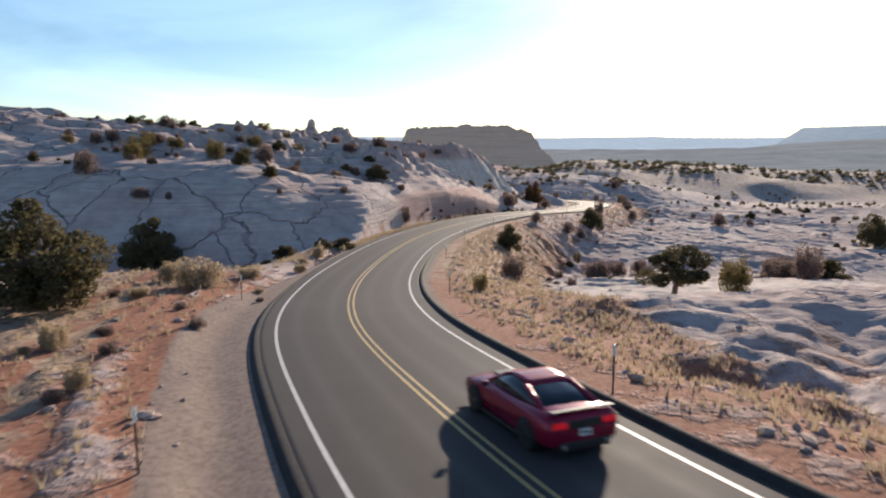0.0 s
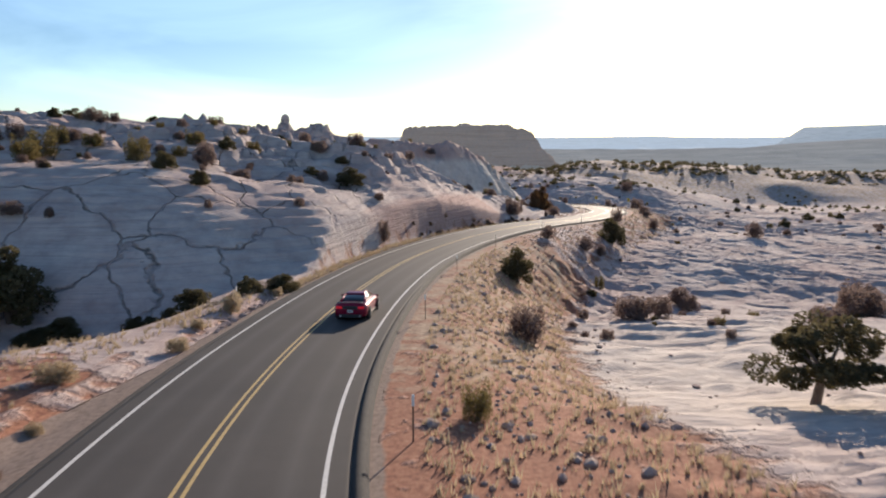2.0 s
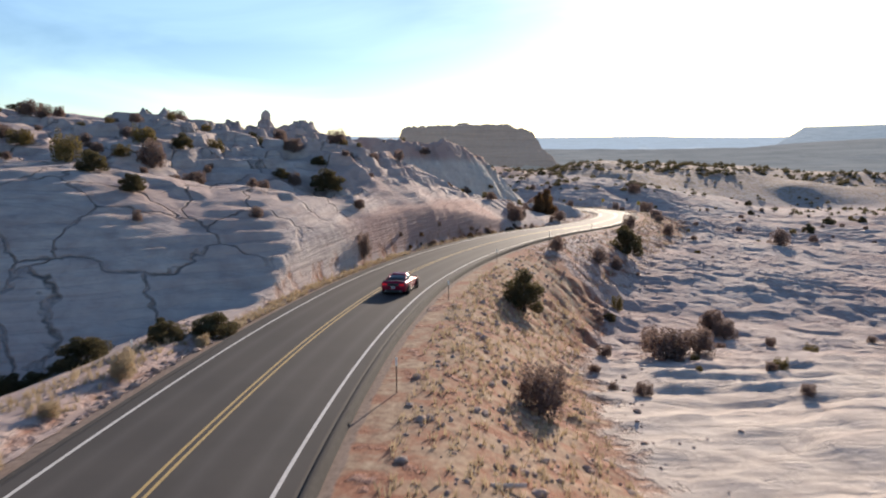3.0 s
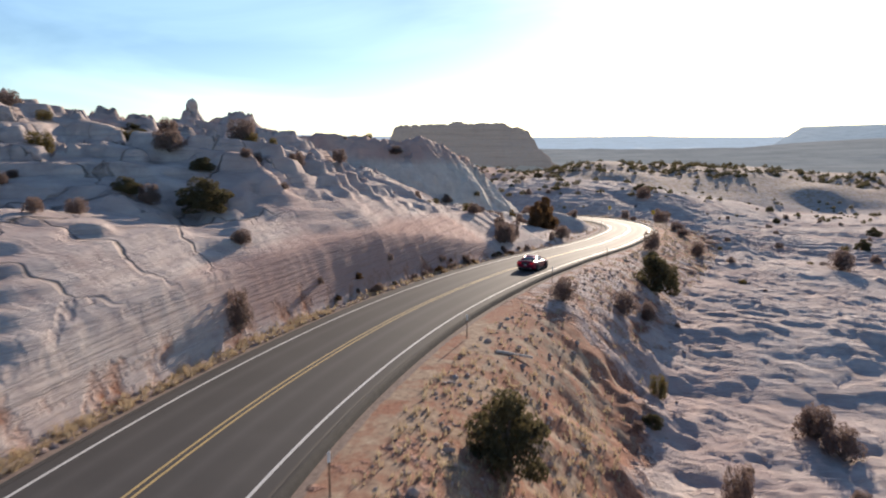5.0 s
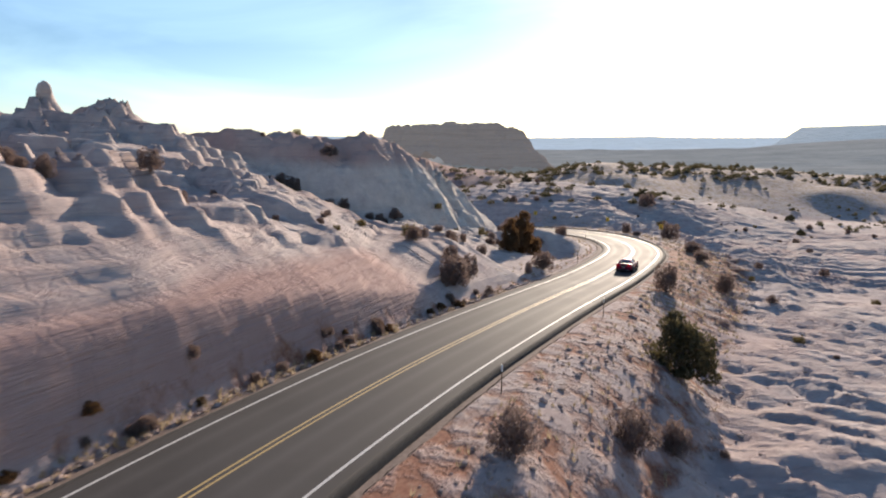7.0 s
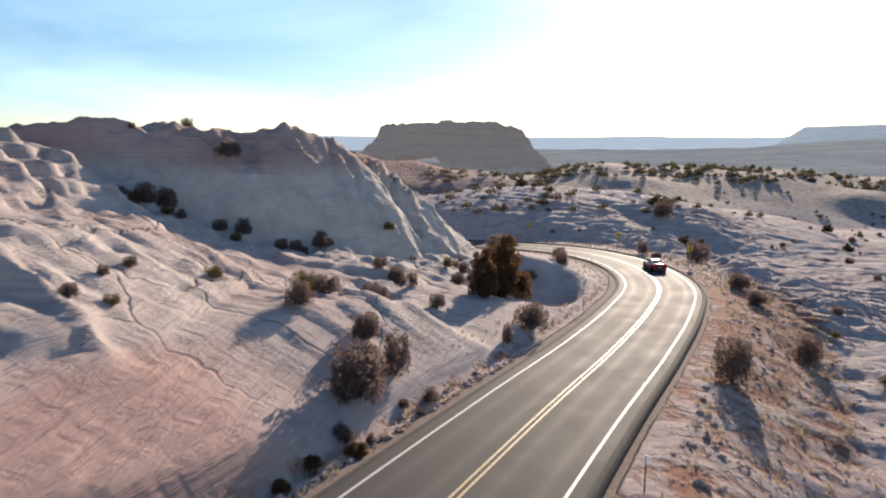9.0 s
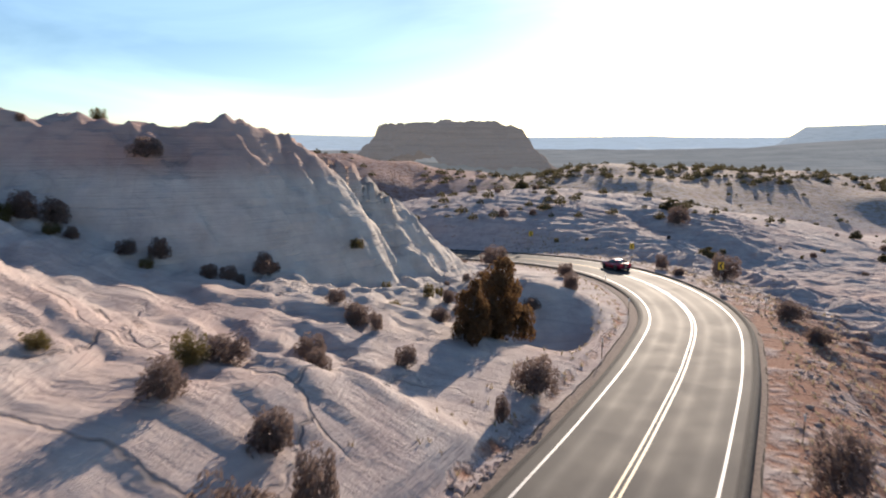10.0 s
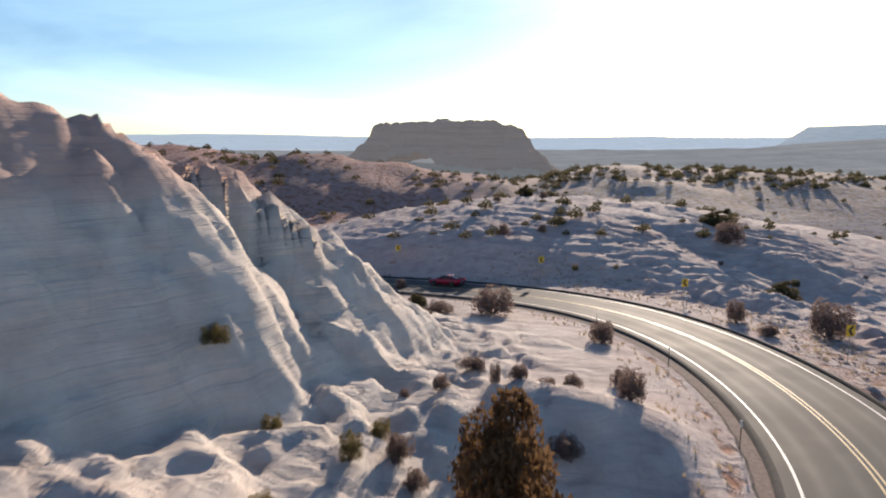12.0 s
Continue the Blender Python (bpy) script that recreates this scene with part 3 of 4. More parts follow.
def spaced(low, high, fine, outer_low, outer_high, growth=1.06):
    a = list(np.arange(low, high + fine, fine))
    for end, sign in ((outer_low, -1), (outer_high, 1)):
        p, w, more = (a[0] if sign < 0 else a[-1]), fine, []
        while sign * p < sign * end:
            w *= growth
            p += sign * w
            more.append(p)
        a = more[::-1] + a if sign < 0 else a + more
    return np.array(a)


GRID_X, GRID_Y = spaced(-40, 76, 0.36, -2600, 2600), spaced(4, 262, 0.36, -160, 4200)


def build_ground():
    gx, gy = np.meshgrid(GRID_X, GRID_Y)
    z, red, grey, dry, jointed, stain, pale = land(gx, gy)
    rows, cols = gx.shape
    verts = np.stack([gx, gy, z], -1).reshape(-1, 3)
    k = np.arange(rows * cols).reshape(rows, cols)
    faces = np.stack([k[:-1, :-1], k[:-1, 1:], k[1:, 1:], k[1:, :-1]], -1).reshape(-1, 4)
    me = bpy.data.meshes.new("ground")
    me.vertices.add(len(verts))
    me.vertices.foreach_set("co", verts.astype(np.float32).ravel())
    me.loops.add(faces.size)
    me.loops.foreach_set("vertex_index", faces.astype(np.int32).ravel())
    me.polygons.add(len(faces))
    me.polygons.foreach_set("loop_start", np.arange(0, faces.size, 4, dtype=np.int32))
    me.update(calc_edges=True)
    attr = me.attributes.new("zone", "FLOAT_COLOR", "POINT")
    attr.data.foreach_set("color", np.stack([red, grey, dry, jointed], -1).astype(np.float32).ravel())
    attr = me.attributes.new("stain", "FLOAT_COLOR", "POINT")
    attr.data.foreach_set("color", np.stack([stain, pale, 0 * stain, 0 * stain], -1).astype(np.float32).ravel())
    me.materials.append(GROUND)
    me.shade_smooth()
    ground = new("ground", me)
    tagged(ground, "pale bedded sandstone, red soil and gravel of a desert slope", "ground", kind="structure")
    return z


HEIGHTS = build_ground()


def height_at(x, y):
    i = int(np.clip(np.searchsorted(GRID_X, x) - 1, 0, len(GRID_X) - 2))
    j = int(np.clip(np.searchsorted(GRID_Y, y) - 1, 0, len(GRID_Y) - 2))
    u = (x - GRID_X[i]) / (GRID_X[i + 1] - GRID_X[i])
    v = (y - GRID_Y[j]) / (GRID_Y[j + 1] - GRID_Y[j])
    h = HEIGHTS
    return float((h[j, i] * (1 - u) + h[j, i + 1] * u) * (1 - v) + (h[j + 1, i] * (1 - u) + h[j + 1, i + 1] * u) * v)


# ---- the road ----
def ribbon(name, sides, lifts, material, start=0.0, end=None, pace=1.0, lanes=False):
    """A strip along the road through the given offsets (left is plus) and lifts over its surface."""
    runs = np.arange(start, RUN[-1] if end is None else end, pace)
    verts, shade = [], []
    for r in runs:
        for side, lift in zip(sides, lifts):
            x, y, z, _ = on_road(r, side)
            verts.append((x, y, z + lift))
            shade.append(max(0.0, 1 - min(abs(abs(side) - 1.0), abs(abs(side) - 2.6)) / 0.42))
    n = len(sides)
    faces = [(i * n + k, i * n + k + 1, (i + 1) * n + k + 1, (i + 1) * n + k) for i in range(len(runs) - 1) for k in range(n - 1)]
    ob = from_arrays(name, verts, [f[::-1] for f in faces], material)
    if lanes:
        attr = ob.data.attributes.new("lane", "FLOAT_COLOR", "POINT")
        attr.data.foreach_set("color", np.repeat(np.array(shade, np.float32), 4))
    return ob


def build_road():
    across = np.r_[-4.35, np.linspace(-4.2, 4.2, 43), 4.35]
    road = tagged(ribbon("road", across, np.r_[-0.2, 0.0 * np.ones(43), -0.2], ASPHALT, lanes=True), "grey worn asphalt of a two-lane desert road", "road", kind="structure")
    for side in (3.5, -3.5):
        line = ribbon("edge_line", (side - 0.065, side + 0.065), (0.005, 0.005), WHITE_PAINT)
        tagged(line, "worn white painted edge line on the asphalt", "road marking", kind="structure")
    for side in (0.14, -0.14):
        line = ribbon("centre_line", (side - 0.055, side + 0.055), (0.005, 0.005), YELLOW_PAINT)
        tagged(line, "worn yellow double centre line on the asphalt", "road marking", kind="structure")
    curb = ribbon("curb", (-4.13, -4.19, -4.27, -4.35, -4.43, -4.5, -4.58, -4.64), (-0.02, 0.03, 0.13, 0.165, 0.16, 0.11, -0.02, -0.25), CURB)
    tagged(curb, "dark asphalt curb along the edge of the road", "curb", kind="structure")
    verge = ribbon("verge", (4.66, 4.52, 4.4, 4.3, 4.16), (-0.3, -0.14, -0.02, 0.012, 0.004), CURB)
    tagged(verge, "dark crumbling edge of the asphalt", "road edge", kind="structure")
    return road


build_road()


# ---- weathered pinnacles on the skyline ----
def build_pinnacle(x, y, base, rings, stretch, seed, label):
    rng = np.random.default_rng(seed)
    sides, phase = 22, rng.uniform(0, 6.28, 4)
    verts = []
    lean = rng.uniform(-0.12, 0.12, 2)
    for z, radius in rings:
        for k in range(sides):
            a = 2 * math.pi * k / sides
            knob = 1 + 0.13 * math.sin(2 * a + phase[0] + 0.9 * z) + 0.10 * math.sin(5 * a + phase[1] - 1.7 * z) + rng.uniform(-0.07, 0.07)
            verts.append((radius * knob * math.cos(a) * stretch + lean[0] * z, radius * knob * math.sin(a) + lean[1] * z, z + rng.uniform(-0.06, 0.06)))
    n = len(rings)
    faces = [(i * sides + k, i * sides + (k + 1) % sides, (i + 1) * sides + (k + 1) % sides, (i + 1) * sides + k) for i in range(n - 1) for k in range(sides)]
    faces.append(tuple((n - 1) * sides + k for k in range(sides)))
    ob = from_arrays("rock_pinnacle", verts, faces, GROUND)
    ob.location = (x, y, base)
    tagged(ob, label, "rock pinnacle", "pinnacles on the skyline")


build_pinnacle(-32.5, 167.6, 0.6, ((-1.2, 3.2), (0.0, 2.5), (0.8, 1.9), (1.5, 1.35), (2.1, 1.05), (2.7, 0.85), (3.2, 0.82), (3.5, 0.86), (3.8, 0.84), (4.2, 0.7), (4.5, 0.45), (4.65, 0.2)), 1.0, 4,
               "slender weathered sandstone finger with a knobbed head on the ridge")
build_pinnacle(-26.0, 168.5, 0.2, ((-1.2, 4.4), (0.0, 3.6), (0.7, 2.9), (1.2, 2.5), (1.5, 2.0), (1.9, 1.75), (2.3, 1.55), (2.6, 1.0), (2.85, 0.85), (3.1, 0.35)), 1.15, 9,
               "broad stubby sandstone knob beside a slender finger")


# ---- distance: a mesa and far tablelands ----
def build_mesa():
    xs, ys = np.arange(-150, 190, 2.0), np.arange(850, 1080, 2.5)
    gx, gy = np.meshgrid(xs, ys)
    outline = 78 + 26 * waves(gx, gy, 60, 61, 4) - np.hypot((gx - 40) * 0.98, (gy - 965) * 0.95)
    top = 13.8 + 5.2 * waves(gx, gy, 38, 62, 5, 0.6) - 0.035 * np.clip(gx - 60, 0, None) * 2
    upper = 19 * step(-4, 16, outline + 6 * waves(gx, gy, 16, 65, 3))
    lower = 26 * step(-48, 2, outline + 8 * waves(gx, gy, 30, 63, 4))
    z = top - 45 + upper + lower + 2.2 * np.abs(waves(gx, gy, 11, 64, 3)) * step(-60, -20, outline)
    rows, cols = gx.shape
    k = np.arange(rows * cols).reshape(rows, cols)
    faces = np.stack([k[:-1, :-1], k[:-1, 1:], k[1:, 1:], k[1:, :-1]], -1).reshape(-1, 4)
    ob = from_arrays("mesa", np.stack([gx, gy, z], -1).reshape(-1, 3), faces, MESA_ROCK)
    tagged(ob, "flat-topped brown sandstone mesa beyond the road", "mesa", kind="structure")


def build_tableland(name, x0, x1, y, top, base, seed, material, bumps, depth=700, climb=0):
    """A long upland with a broken rim and talus; climb: metres over which it rises from its left end."""
    xs = np.linspace(x0, x1, 170)
    rim = top + bumps * waves(xs, 0 * xs, 900, seed, 4) + 0.12 * bumps * waves(xs, 0 * xs, 90, seed + 4, 3)
    if climb:
        rim = base + (rim - base) * np.clip((xs - x0) / climb, 0, 1) ** 0.8
    front = y + 220 * waves(xs, 0 * xs + 50, 700, seed + 7, 4)
    profile = ((-420, 0.0), (-160, 0.35), (-60, 0.55), (-40, 0.93), (0, 1.0), (depth, 1.02), (depth + 300, 0.0))
    verts = [(x, f + dy, base + (r - base) * h) for x, r, f in zip(xs, rim, front) for dy, h in profile]
    n = len(profile)
    faces = [(i * n + k, (i + 1) * n + k, (i + 1) * n + k + 1, i * n + k + 1) for i in range(len(xs) - 1) for k in range(n - 1)]
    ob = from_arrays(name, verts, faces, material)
    tagged(ob, "hazy blue tableland on the far horizon", "tableland", kind="structure")


def build_basin():
    gx, gy = np.meshgrid(np.linspace(-3000, 3800, 120), 640 + 3400 * np.linspace(0, 1, 90) ** 1.6)
    z = -36 + 7 * waves(gx, gy, 260, 66, 5) - 14 * (1 - step(640, 760, gy))
    rows, cols = gx.shape
    k = np.arange(rows * cols).reshape(rows, cols)
    faces = np.stack([k[:-1, :-1], k[:-1, 1:], k[1:, 1:], k[1:, :-1]], -1).reshape(-1, 4)
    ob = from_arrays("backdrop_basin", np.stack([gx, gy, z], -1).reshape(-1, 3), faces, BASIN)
    tagged(ob, "hazy scrub-covered basin stretching to the horizon", "basin", kind="structure")


# haze is painted on as emission, stronger for the farther land
MESA_ROCK = distance_material("mesa_rock_haze_glow", (0.30, 0.225, 0.185), (0.50, 0.48, 0.47), 0.135)
FAR_LAND = distance_material("tableland_haze_glow", (0.30, 0.30, 0.30), (0.50, 0.62, 0.72), 0.29)
FARTHER_LAND = distance_material("horizon_haze_glow", (0.30, 0.32, 0.34), (0.60, 0.72, 0.82), 0.40)
BASIN = distance_material("basin_haze_glow", (0.24, 0.23, 0.21), (0.44, 0.52, 0.58), 0.17)
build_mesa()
build_basin()
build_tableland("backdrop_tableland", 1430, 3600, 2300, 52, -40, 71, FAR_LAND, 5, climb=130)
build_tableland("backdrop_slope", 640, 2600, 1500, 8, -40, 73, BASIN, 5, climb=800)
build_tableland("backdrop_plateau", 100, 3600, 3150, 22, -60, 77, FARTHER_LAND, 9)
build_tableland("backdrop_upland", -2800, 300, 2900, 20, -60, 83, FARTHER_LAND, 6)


# ---- plants ----
def leaf_cloud(rng, clumps, leaves, size, stretch=1.0):
    """Small leaf faces scattered through soft clumps of (x, y, z, rx, rz); shells denser than hearts."""
    verts, faces = [], []
    for cx, cy, cz, rx, rz in clumps:
        for _ in range(leaves):
            v = rng.normal(size=3)
            v /= np.linalg.norm(v)
            r = rng.uniform(0.45, 1.08) ** 0.6
            p = np.array([cx + v[0] * rx * r, cy + v[1] * rx * r, cz + v[2] * rz * r])
            if p[2] < 0.02:
                continue
            a = rng.normal(size=3) + v * 0.6
            a /= np.linalg.norm(a)
            b = np.cross(a, rng.normal(size=3))
            b /= np.linalg.norm(b)
            w = size * rng.uniform(0.6, 1.4)
            k = len(verts)
            verts += [p - a * w * stretch - b * w * 0.3, p - a * w * stretch * 0.2 + b * w * 0.5, p + a * w * stretch, p - b * w * 0.5]
            faces.append((k, k + 1, k + 2, k + 3))
    return verts, faces


def plant_part(name, verts, faces, material, parent):
    me = bpy.data.meshes.new(name)
    me.from_pydata([tuple(v) for v in verts], [], faces)
    me.materials.append(material)
    ob = new(name, me)
    ob.parent = parent
    return ob


def make_juniper(seed, tall=0.5, leaves=150, material=None, open_crown=False):
    """A juniper one metre wide: a leaning trunk, limbs and a broken crown of many sprays."""
    rng = np.random.default_rng(seed)
    root = new("juniper")
    bm = bmesh.new()
    lean = rng.uniform(-0.06, 0.06, 2)
    fork = (lean[0], lean[1], tall * 0.35)
    tube(bm, (0, 0, -0.05), fork, 0.045, 0.032, 8)
    clumps = []
    count = 18 if open_crown else 34
    for i in range(count):
        a, r = i * 2.4 + rng.uniform(-0.4, 0.4), 0.38 * math.sqrt((i + 0.5) / count)
        level = rng.uniform(0.32, 0.9) if open_crown else 0.08 + 0.8 * (1 - (r / 0.38) ** 2 * 0.55) * rng.uniform(0.0, 1.0)
        shrink = 1 - 0.75 * max(0, level - 0.55) * (1.0 if not open_crown else 0.6)
        c = (lean[0] + math.cos(a) * r * shrink * 1.05, lean[1] + math.sin(a) * r * shrink * 1.05, tall * level)
        size = rng.uniform(0.10, 0.19)
        clumps.append((*c, size, size * rng.uniform(0.6, 1.0) * min(1.5, max(0.7, tall))))
        if i % 3 == 0:
            mid = tuple((f + e) / 2 + rng.uniform(-0.03, 0.03) for f, e in zip(fork, c))
            tube(bm, fork, mid, 0.022, 0.014, 5)
            tube(bm, mid, c, 0.014, 0.006, 5)
    part("trunk", bm, BARK, root, "grey twisted trunk and limbs")
    verts, faces = leaf_cloud(rng, clumps, leaves, 0.021, 1.3)
    plant_part("crown", verts, faces, material or JUNIPER, root)
    return root


def make_brush(seed, material, tall=0.6, sprays=1500, name="desert_shrub"):
    """A low twiggy shrub one metre wide: stems from one root, and fine sprays on them."""
    rng = np.random.default_rng(seed)
    root = new(name)
    bm = bmesh.new()
    clumps = []
    for i in range(13):
        a, out = i * 2.4 + rng.uniform(-0.4, 0.4), rng.uniform(0.1, 0.36)
        tip = (math.cos(a) * out, math.sin(a) * out, tall * rng.uniform(0.45, 0.92) * (1 - 0.9 * out * out))
        tube(bm, (0, 0, -0.04), tip, 0.014, 0.005, 4)
        clumps.append((*tip, rng.uniform(0.1, 0.19), rng.uniform(0.12, 0.2) * tall / 0.6))
        clumps.append((tip[0] * 1.05, tip[1] * 1.05, tip[2] * 0.5, 0.15, 0.16 * tall / 0.6))
    part("stem", bm, BARK, root, "thin grey branching stem")
    verts, faces = leaf_cloud(rng, clumps, sprays // 13, 0.022, 1.9)
    plant_part("foliage", verts, faces, material, root)
    return root


def place(models, x, y, width, height, natural, label, category, group, rng):
    model = models[int(rng.integers(len(models)))]
    m = Matrix.Translation((x, y, height_at(x, y) - 0.03)) @ Matrix.Rotation(rng.uniform(0, 6.28), 4, "Z") @ Matrix.Diagonal((width, width, height / natural, 1))
    ob = copy_thing(model, m)
    return tagged(ob, label, category, group)


def drop_model(ob):
    for o in (*ob.children_recursive, ob):
        bpy.data.objects.remove(o)


def build_plants():
    rng = np.random.default_rng(5)
    junipers = [make_juniper(3, 1.0, 300), make_juniper(8, 1.0, 300), make_juniper(13, 1.0, 300)]
    browns = [make_juniper(14, 1.0, 300, RUST), make_juniper(17, 1.0, 300, RUST)]
    gnarled = [make_juniper(21, 1.0, 420, open_crown=True)]
    olives = [make_brush(31, OLIVE, 0.9), make_brush(32, OLIVE, 0.9)]
    sages = [make_brush(41, SAGE, 0.7, name="sagebrush"), make_brush(42, SAGE, 0.7, name="sagebrush"), make_brush(43, SAGE, 0.6, name="sagebrush")]
    straws = [make_brush(51, STRAW, 0.6, name="straw_shrub"), make_brush(52, STRAW, 0.6, name="straw_shrub")]
    # junipers: beside the road, in the wash, on the ledges and inside the bend
    for x, y, w, h in ((-20.9, 33.3, 6.5, 6.2), (-30.4, 69, 6.3, 6.2), (8.7, 85.3, 3.5, 4.0), (54.4, 93.4, 5.6, 4.3), (-10.3, 107.8, 4.2, 2.8),
                       (-15.2, 106.5, 2.2, 1.4), (-12.4, 113, 2.0, 1.3), (-16, 116, 2.0, 1.3), (29.6, 131.6, 5.3, 5.2), (90, 137.7, 7, 8),
                       (61.6, 231, 4.2, 3.0), (68.6, 267, 6.1, 2.6), (-24, 128, 2.6, 1.8), (-58, 131, 5.5, 3.2), (-52, 131, 2.6, 1.6)):
        place(junipers, x, y, w, h, 1.0, "dark green juniper with a dense ragged crown", "juniper", "junipers on the slickrock", rng)
    for x, y, w, h in ((24.3, 177.3, 5.0, 6.8), (21.9, 171.0, 2.5, 4.6), (23.2, 174.2, 2.6, 3.6)):
        place(browns, x, y, w, h, 1.0, "tall brown-olive juniper standing beside the bend in the road", "juniper", "junipers by the bend", rng)
    place(gnarled, 17.0, 48.2, 5.2, 4.0, 1.0, "dark spreading juniper with a bare twisted trunk on slickrock", "juniper", "", rng)
    # olive brush
    for x, y, w, h in ((2.5, 42.8, 1.2, 1.3), (19.6, 43.9, 2.2, 2.7), (-42.4, 92.1, 3, 2.6), (-43.8, 97, 4.4, 3.3), (-32.2, 95.4, 2.9, 2.8), (21.8, 106.8, 1.6, 1.8),
                       (5.5, 152, 1.2, 0.7), (10, 154.2, 1.6, 1.3), (16.6, 177, 1, 0.7), (19, 180.3, 1, 1.2), (15.6, 182.6, 1, 0.8), (19.8, 183.8, 1.1, 0.8), (13, 184.1, 1.3, 0.9)):
        place(olives, x, y, w, h, 0.9, "olive-yellow brush growing from the rock", "shrub", "olive brush", rng)
    # grey brush in the wash and on the far slickrock
    for x, y, w, h in ((6.8, 63.4, 2.9, 2.2), (33.5, 76, 3.1, 1.9), (19.6, 83.5, 4.7, 2.4), (49.5, 89.1, 4.6, 4.5), (20.8, 91.7, 1.8, 2.2), (48.6, 94.8, 5.7, 3.4),
                       (51.5, 99.7, 6.6, 3.8), (31, 99.8, 2.7, 1.8), (30.5, 102.1, 3, 2.4), (15.8, 112.6, 2.2, 1.7), (22.2, 118.2, 2.6, 1.8), (24.9, 119.9, 1.8, 1.7), (22.5, 85, 3, 1.8)):
        place(sages, x, y, w, h, 0.66, "grey-brown leafless brush in a sandy hollow", "shrub", "brush below the road", rng)
    # grey brush on the left hillside
    for x, y, w, h in ((-31.7, 77.3, 0.9, 1.0), (-35, 77.5, 2.5, 1.1), (-20, 82.1, 0.8, 0.8), (-43.9, 82.6, 3.2, 2.6), (-5.5, 97.8, 1.7, 2.2), (-22, 99.3, 3.1, 1.6), (-26.5, 100.4, 3, 2.9),
                       (-6.4, 102.1, 1.6, 1), (-13.9, 106.9, 1.7, 1.3), (-6.4, 114.4, 0.8, 0.5), (-9.5, 114.7, 1.2, 0.8), (-9.3, 117, 1.4, 0.9), (-6.6, 121.4, 1.1, 1.1),
                       (-9, 122.1, 1.6, 1.1), (-14.4, 126.4, 2.1, 1.1), (-3.8, 127.1, 1.6, 1.2), (-3.2, 129.6, 1.3, 1)):
        place(sages, x, y, w, h, 0.66, "dark grey brush rooted in a rock crack", "shrub", "brush on the hillside", rng)
    # grey brush inside the bend
    for x, y, w, h in ((14.3, 145.2, 3.7, 2.9), (15.8, 148.6, 1.7, 2.1), (14.1, 150.3, 2, 1.6), (10.6, 150.2, 1.8, 1.2), (11, 155.6, 2.3, 1.1), (14.4, 157.5, 1.3, 0.9), (22.9, 160.3, 0.9, 1.5),
                       (13.2, 161.9, 1.8, 1.1), (18, 164.3, 1.5, 1), (25.3, 164.9, 3.1, 1.9), (16, 168.5, 1, 1), (14.5, 170.6, 2.2, 1.5), (13, 172.4, 1.5, 0.8), (19.9, 175.9, 1.7, 1.2), (-1.5, 178.4, 2.8, 1.3)):
        place(sages, x, y, w, h, 0.66, "grey-brown leafless brush on pale slickrock", "shrub", "brush inside the bend", rng)
    for x, y, w, h in ((21.4, 180.7, 1.1, 0.7), (20.6, 182.1, 1.4, 1.2), (27.8, 184.5, 1.6, 0.9), (20.6, 188.6, 0.6, 0.4), (22.4, 188.8, 1, 0.7), (25.1, 189, 0.7, 1), (26.3, 189.3, 1.2, 0.8), (32.1, 189.7, 1.8, 1.5),
                       (28.1, 191.4, 1.4, 0.7), (24.3, 193.4, 2.1, 0.6), (30.1, 194.3, 1.3, 0.9), (33.3, 195.6, 1.5, 1.1), (35.2, 207.8, 2.4, 1.6), (27.5, 219, 4.4, 2.4), (22.5, 222, 3.2, 1.0), (17.5, 243, 1.7, 1.1)):
        place(sages, x, y, w, h, 0.66, "low grey brush on pale slickrock by the bend", "shrub", "brush inside the bend", rng)
    # reddish brush outside the bend
    for x, y, w, h in ((36, 154, 2.8, 2.6), (65.2, 157.1, 3.8, 2.9), (46.9, 165, 2.4, 2.1), (49.7, 179.6, 3.1, 1.4), (51.3, 187.1, 3.5, 1.9), (50.1, 211.2, 2.1, 1), (57.6, 215.2, 4.5, 2.9), (49.7, 216.6, 2, 1.9), (65.1, 254.2, 5.1, 2.9)):
        place(sages, x, y, w, h, 0.66, "reddish-brown dry brush beside the outer shoulder", "shrub", "brush outside the bend", rng)
    for x, y, w, h in ((-15, 24.8, 1.5, 1), (-15.3, 41.1, 3.2, 1.6), (-17.8, 43, 2, 1.1), (-13.5, 45.9, 1.8, 0.8), (-11.6, 61.4, 1.5, 1.1), (-11.3, 52, 1.1, 0.7), (-12, 56.5, 0.9, 0.6), (-10.2, 67, 0.9, 0.6)):
        place(straws, x, y, w, h, 0.55, "pale straw-coloured brush on the roadside", "shrub", "straw brush", rng)
    # low brush on the red flat beside the road
    for _ in range(26):
        x, y, w = rng.uniform(-27, -10.5), rng.uniform(14, 54), rng.uniform(0.5, 1.3)
        kind = (straws, 0.55, "pale straw brush on red soil") if rng.random() < 0.5 else (sages, 0.66, "low grey brush on red soil")
        place(kind[0], x, y, w, w * rng.uniform(0.4, 0.65), kind[1], kind[2], "shrub", "brush on the red flat", rng)
    # dark brush in the hollow under the slab, and a row at the foot of the cutting
    for _ in range(15):
        x, w = rng.uniform(-29, -10.5), rng.uniform(1.4, 2.8)
        place(junipers, x, 67.5 + rng.uniform(-1.5, 1.5) + 0.12 * (x + 18), w, w * rng.uniform(0.5, 0.75), 1.0, "low dark brush in the hollow under the slab", "shrub", "brush under the slab", rng)
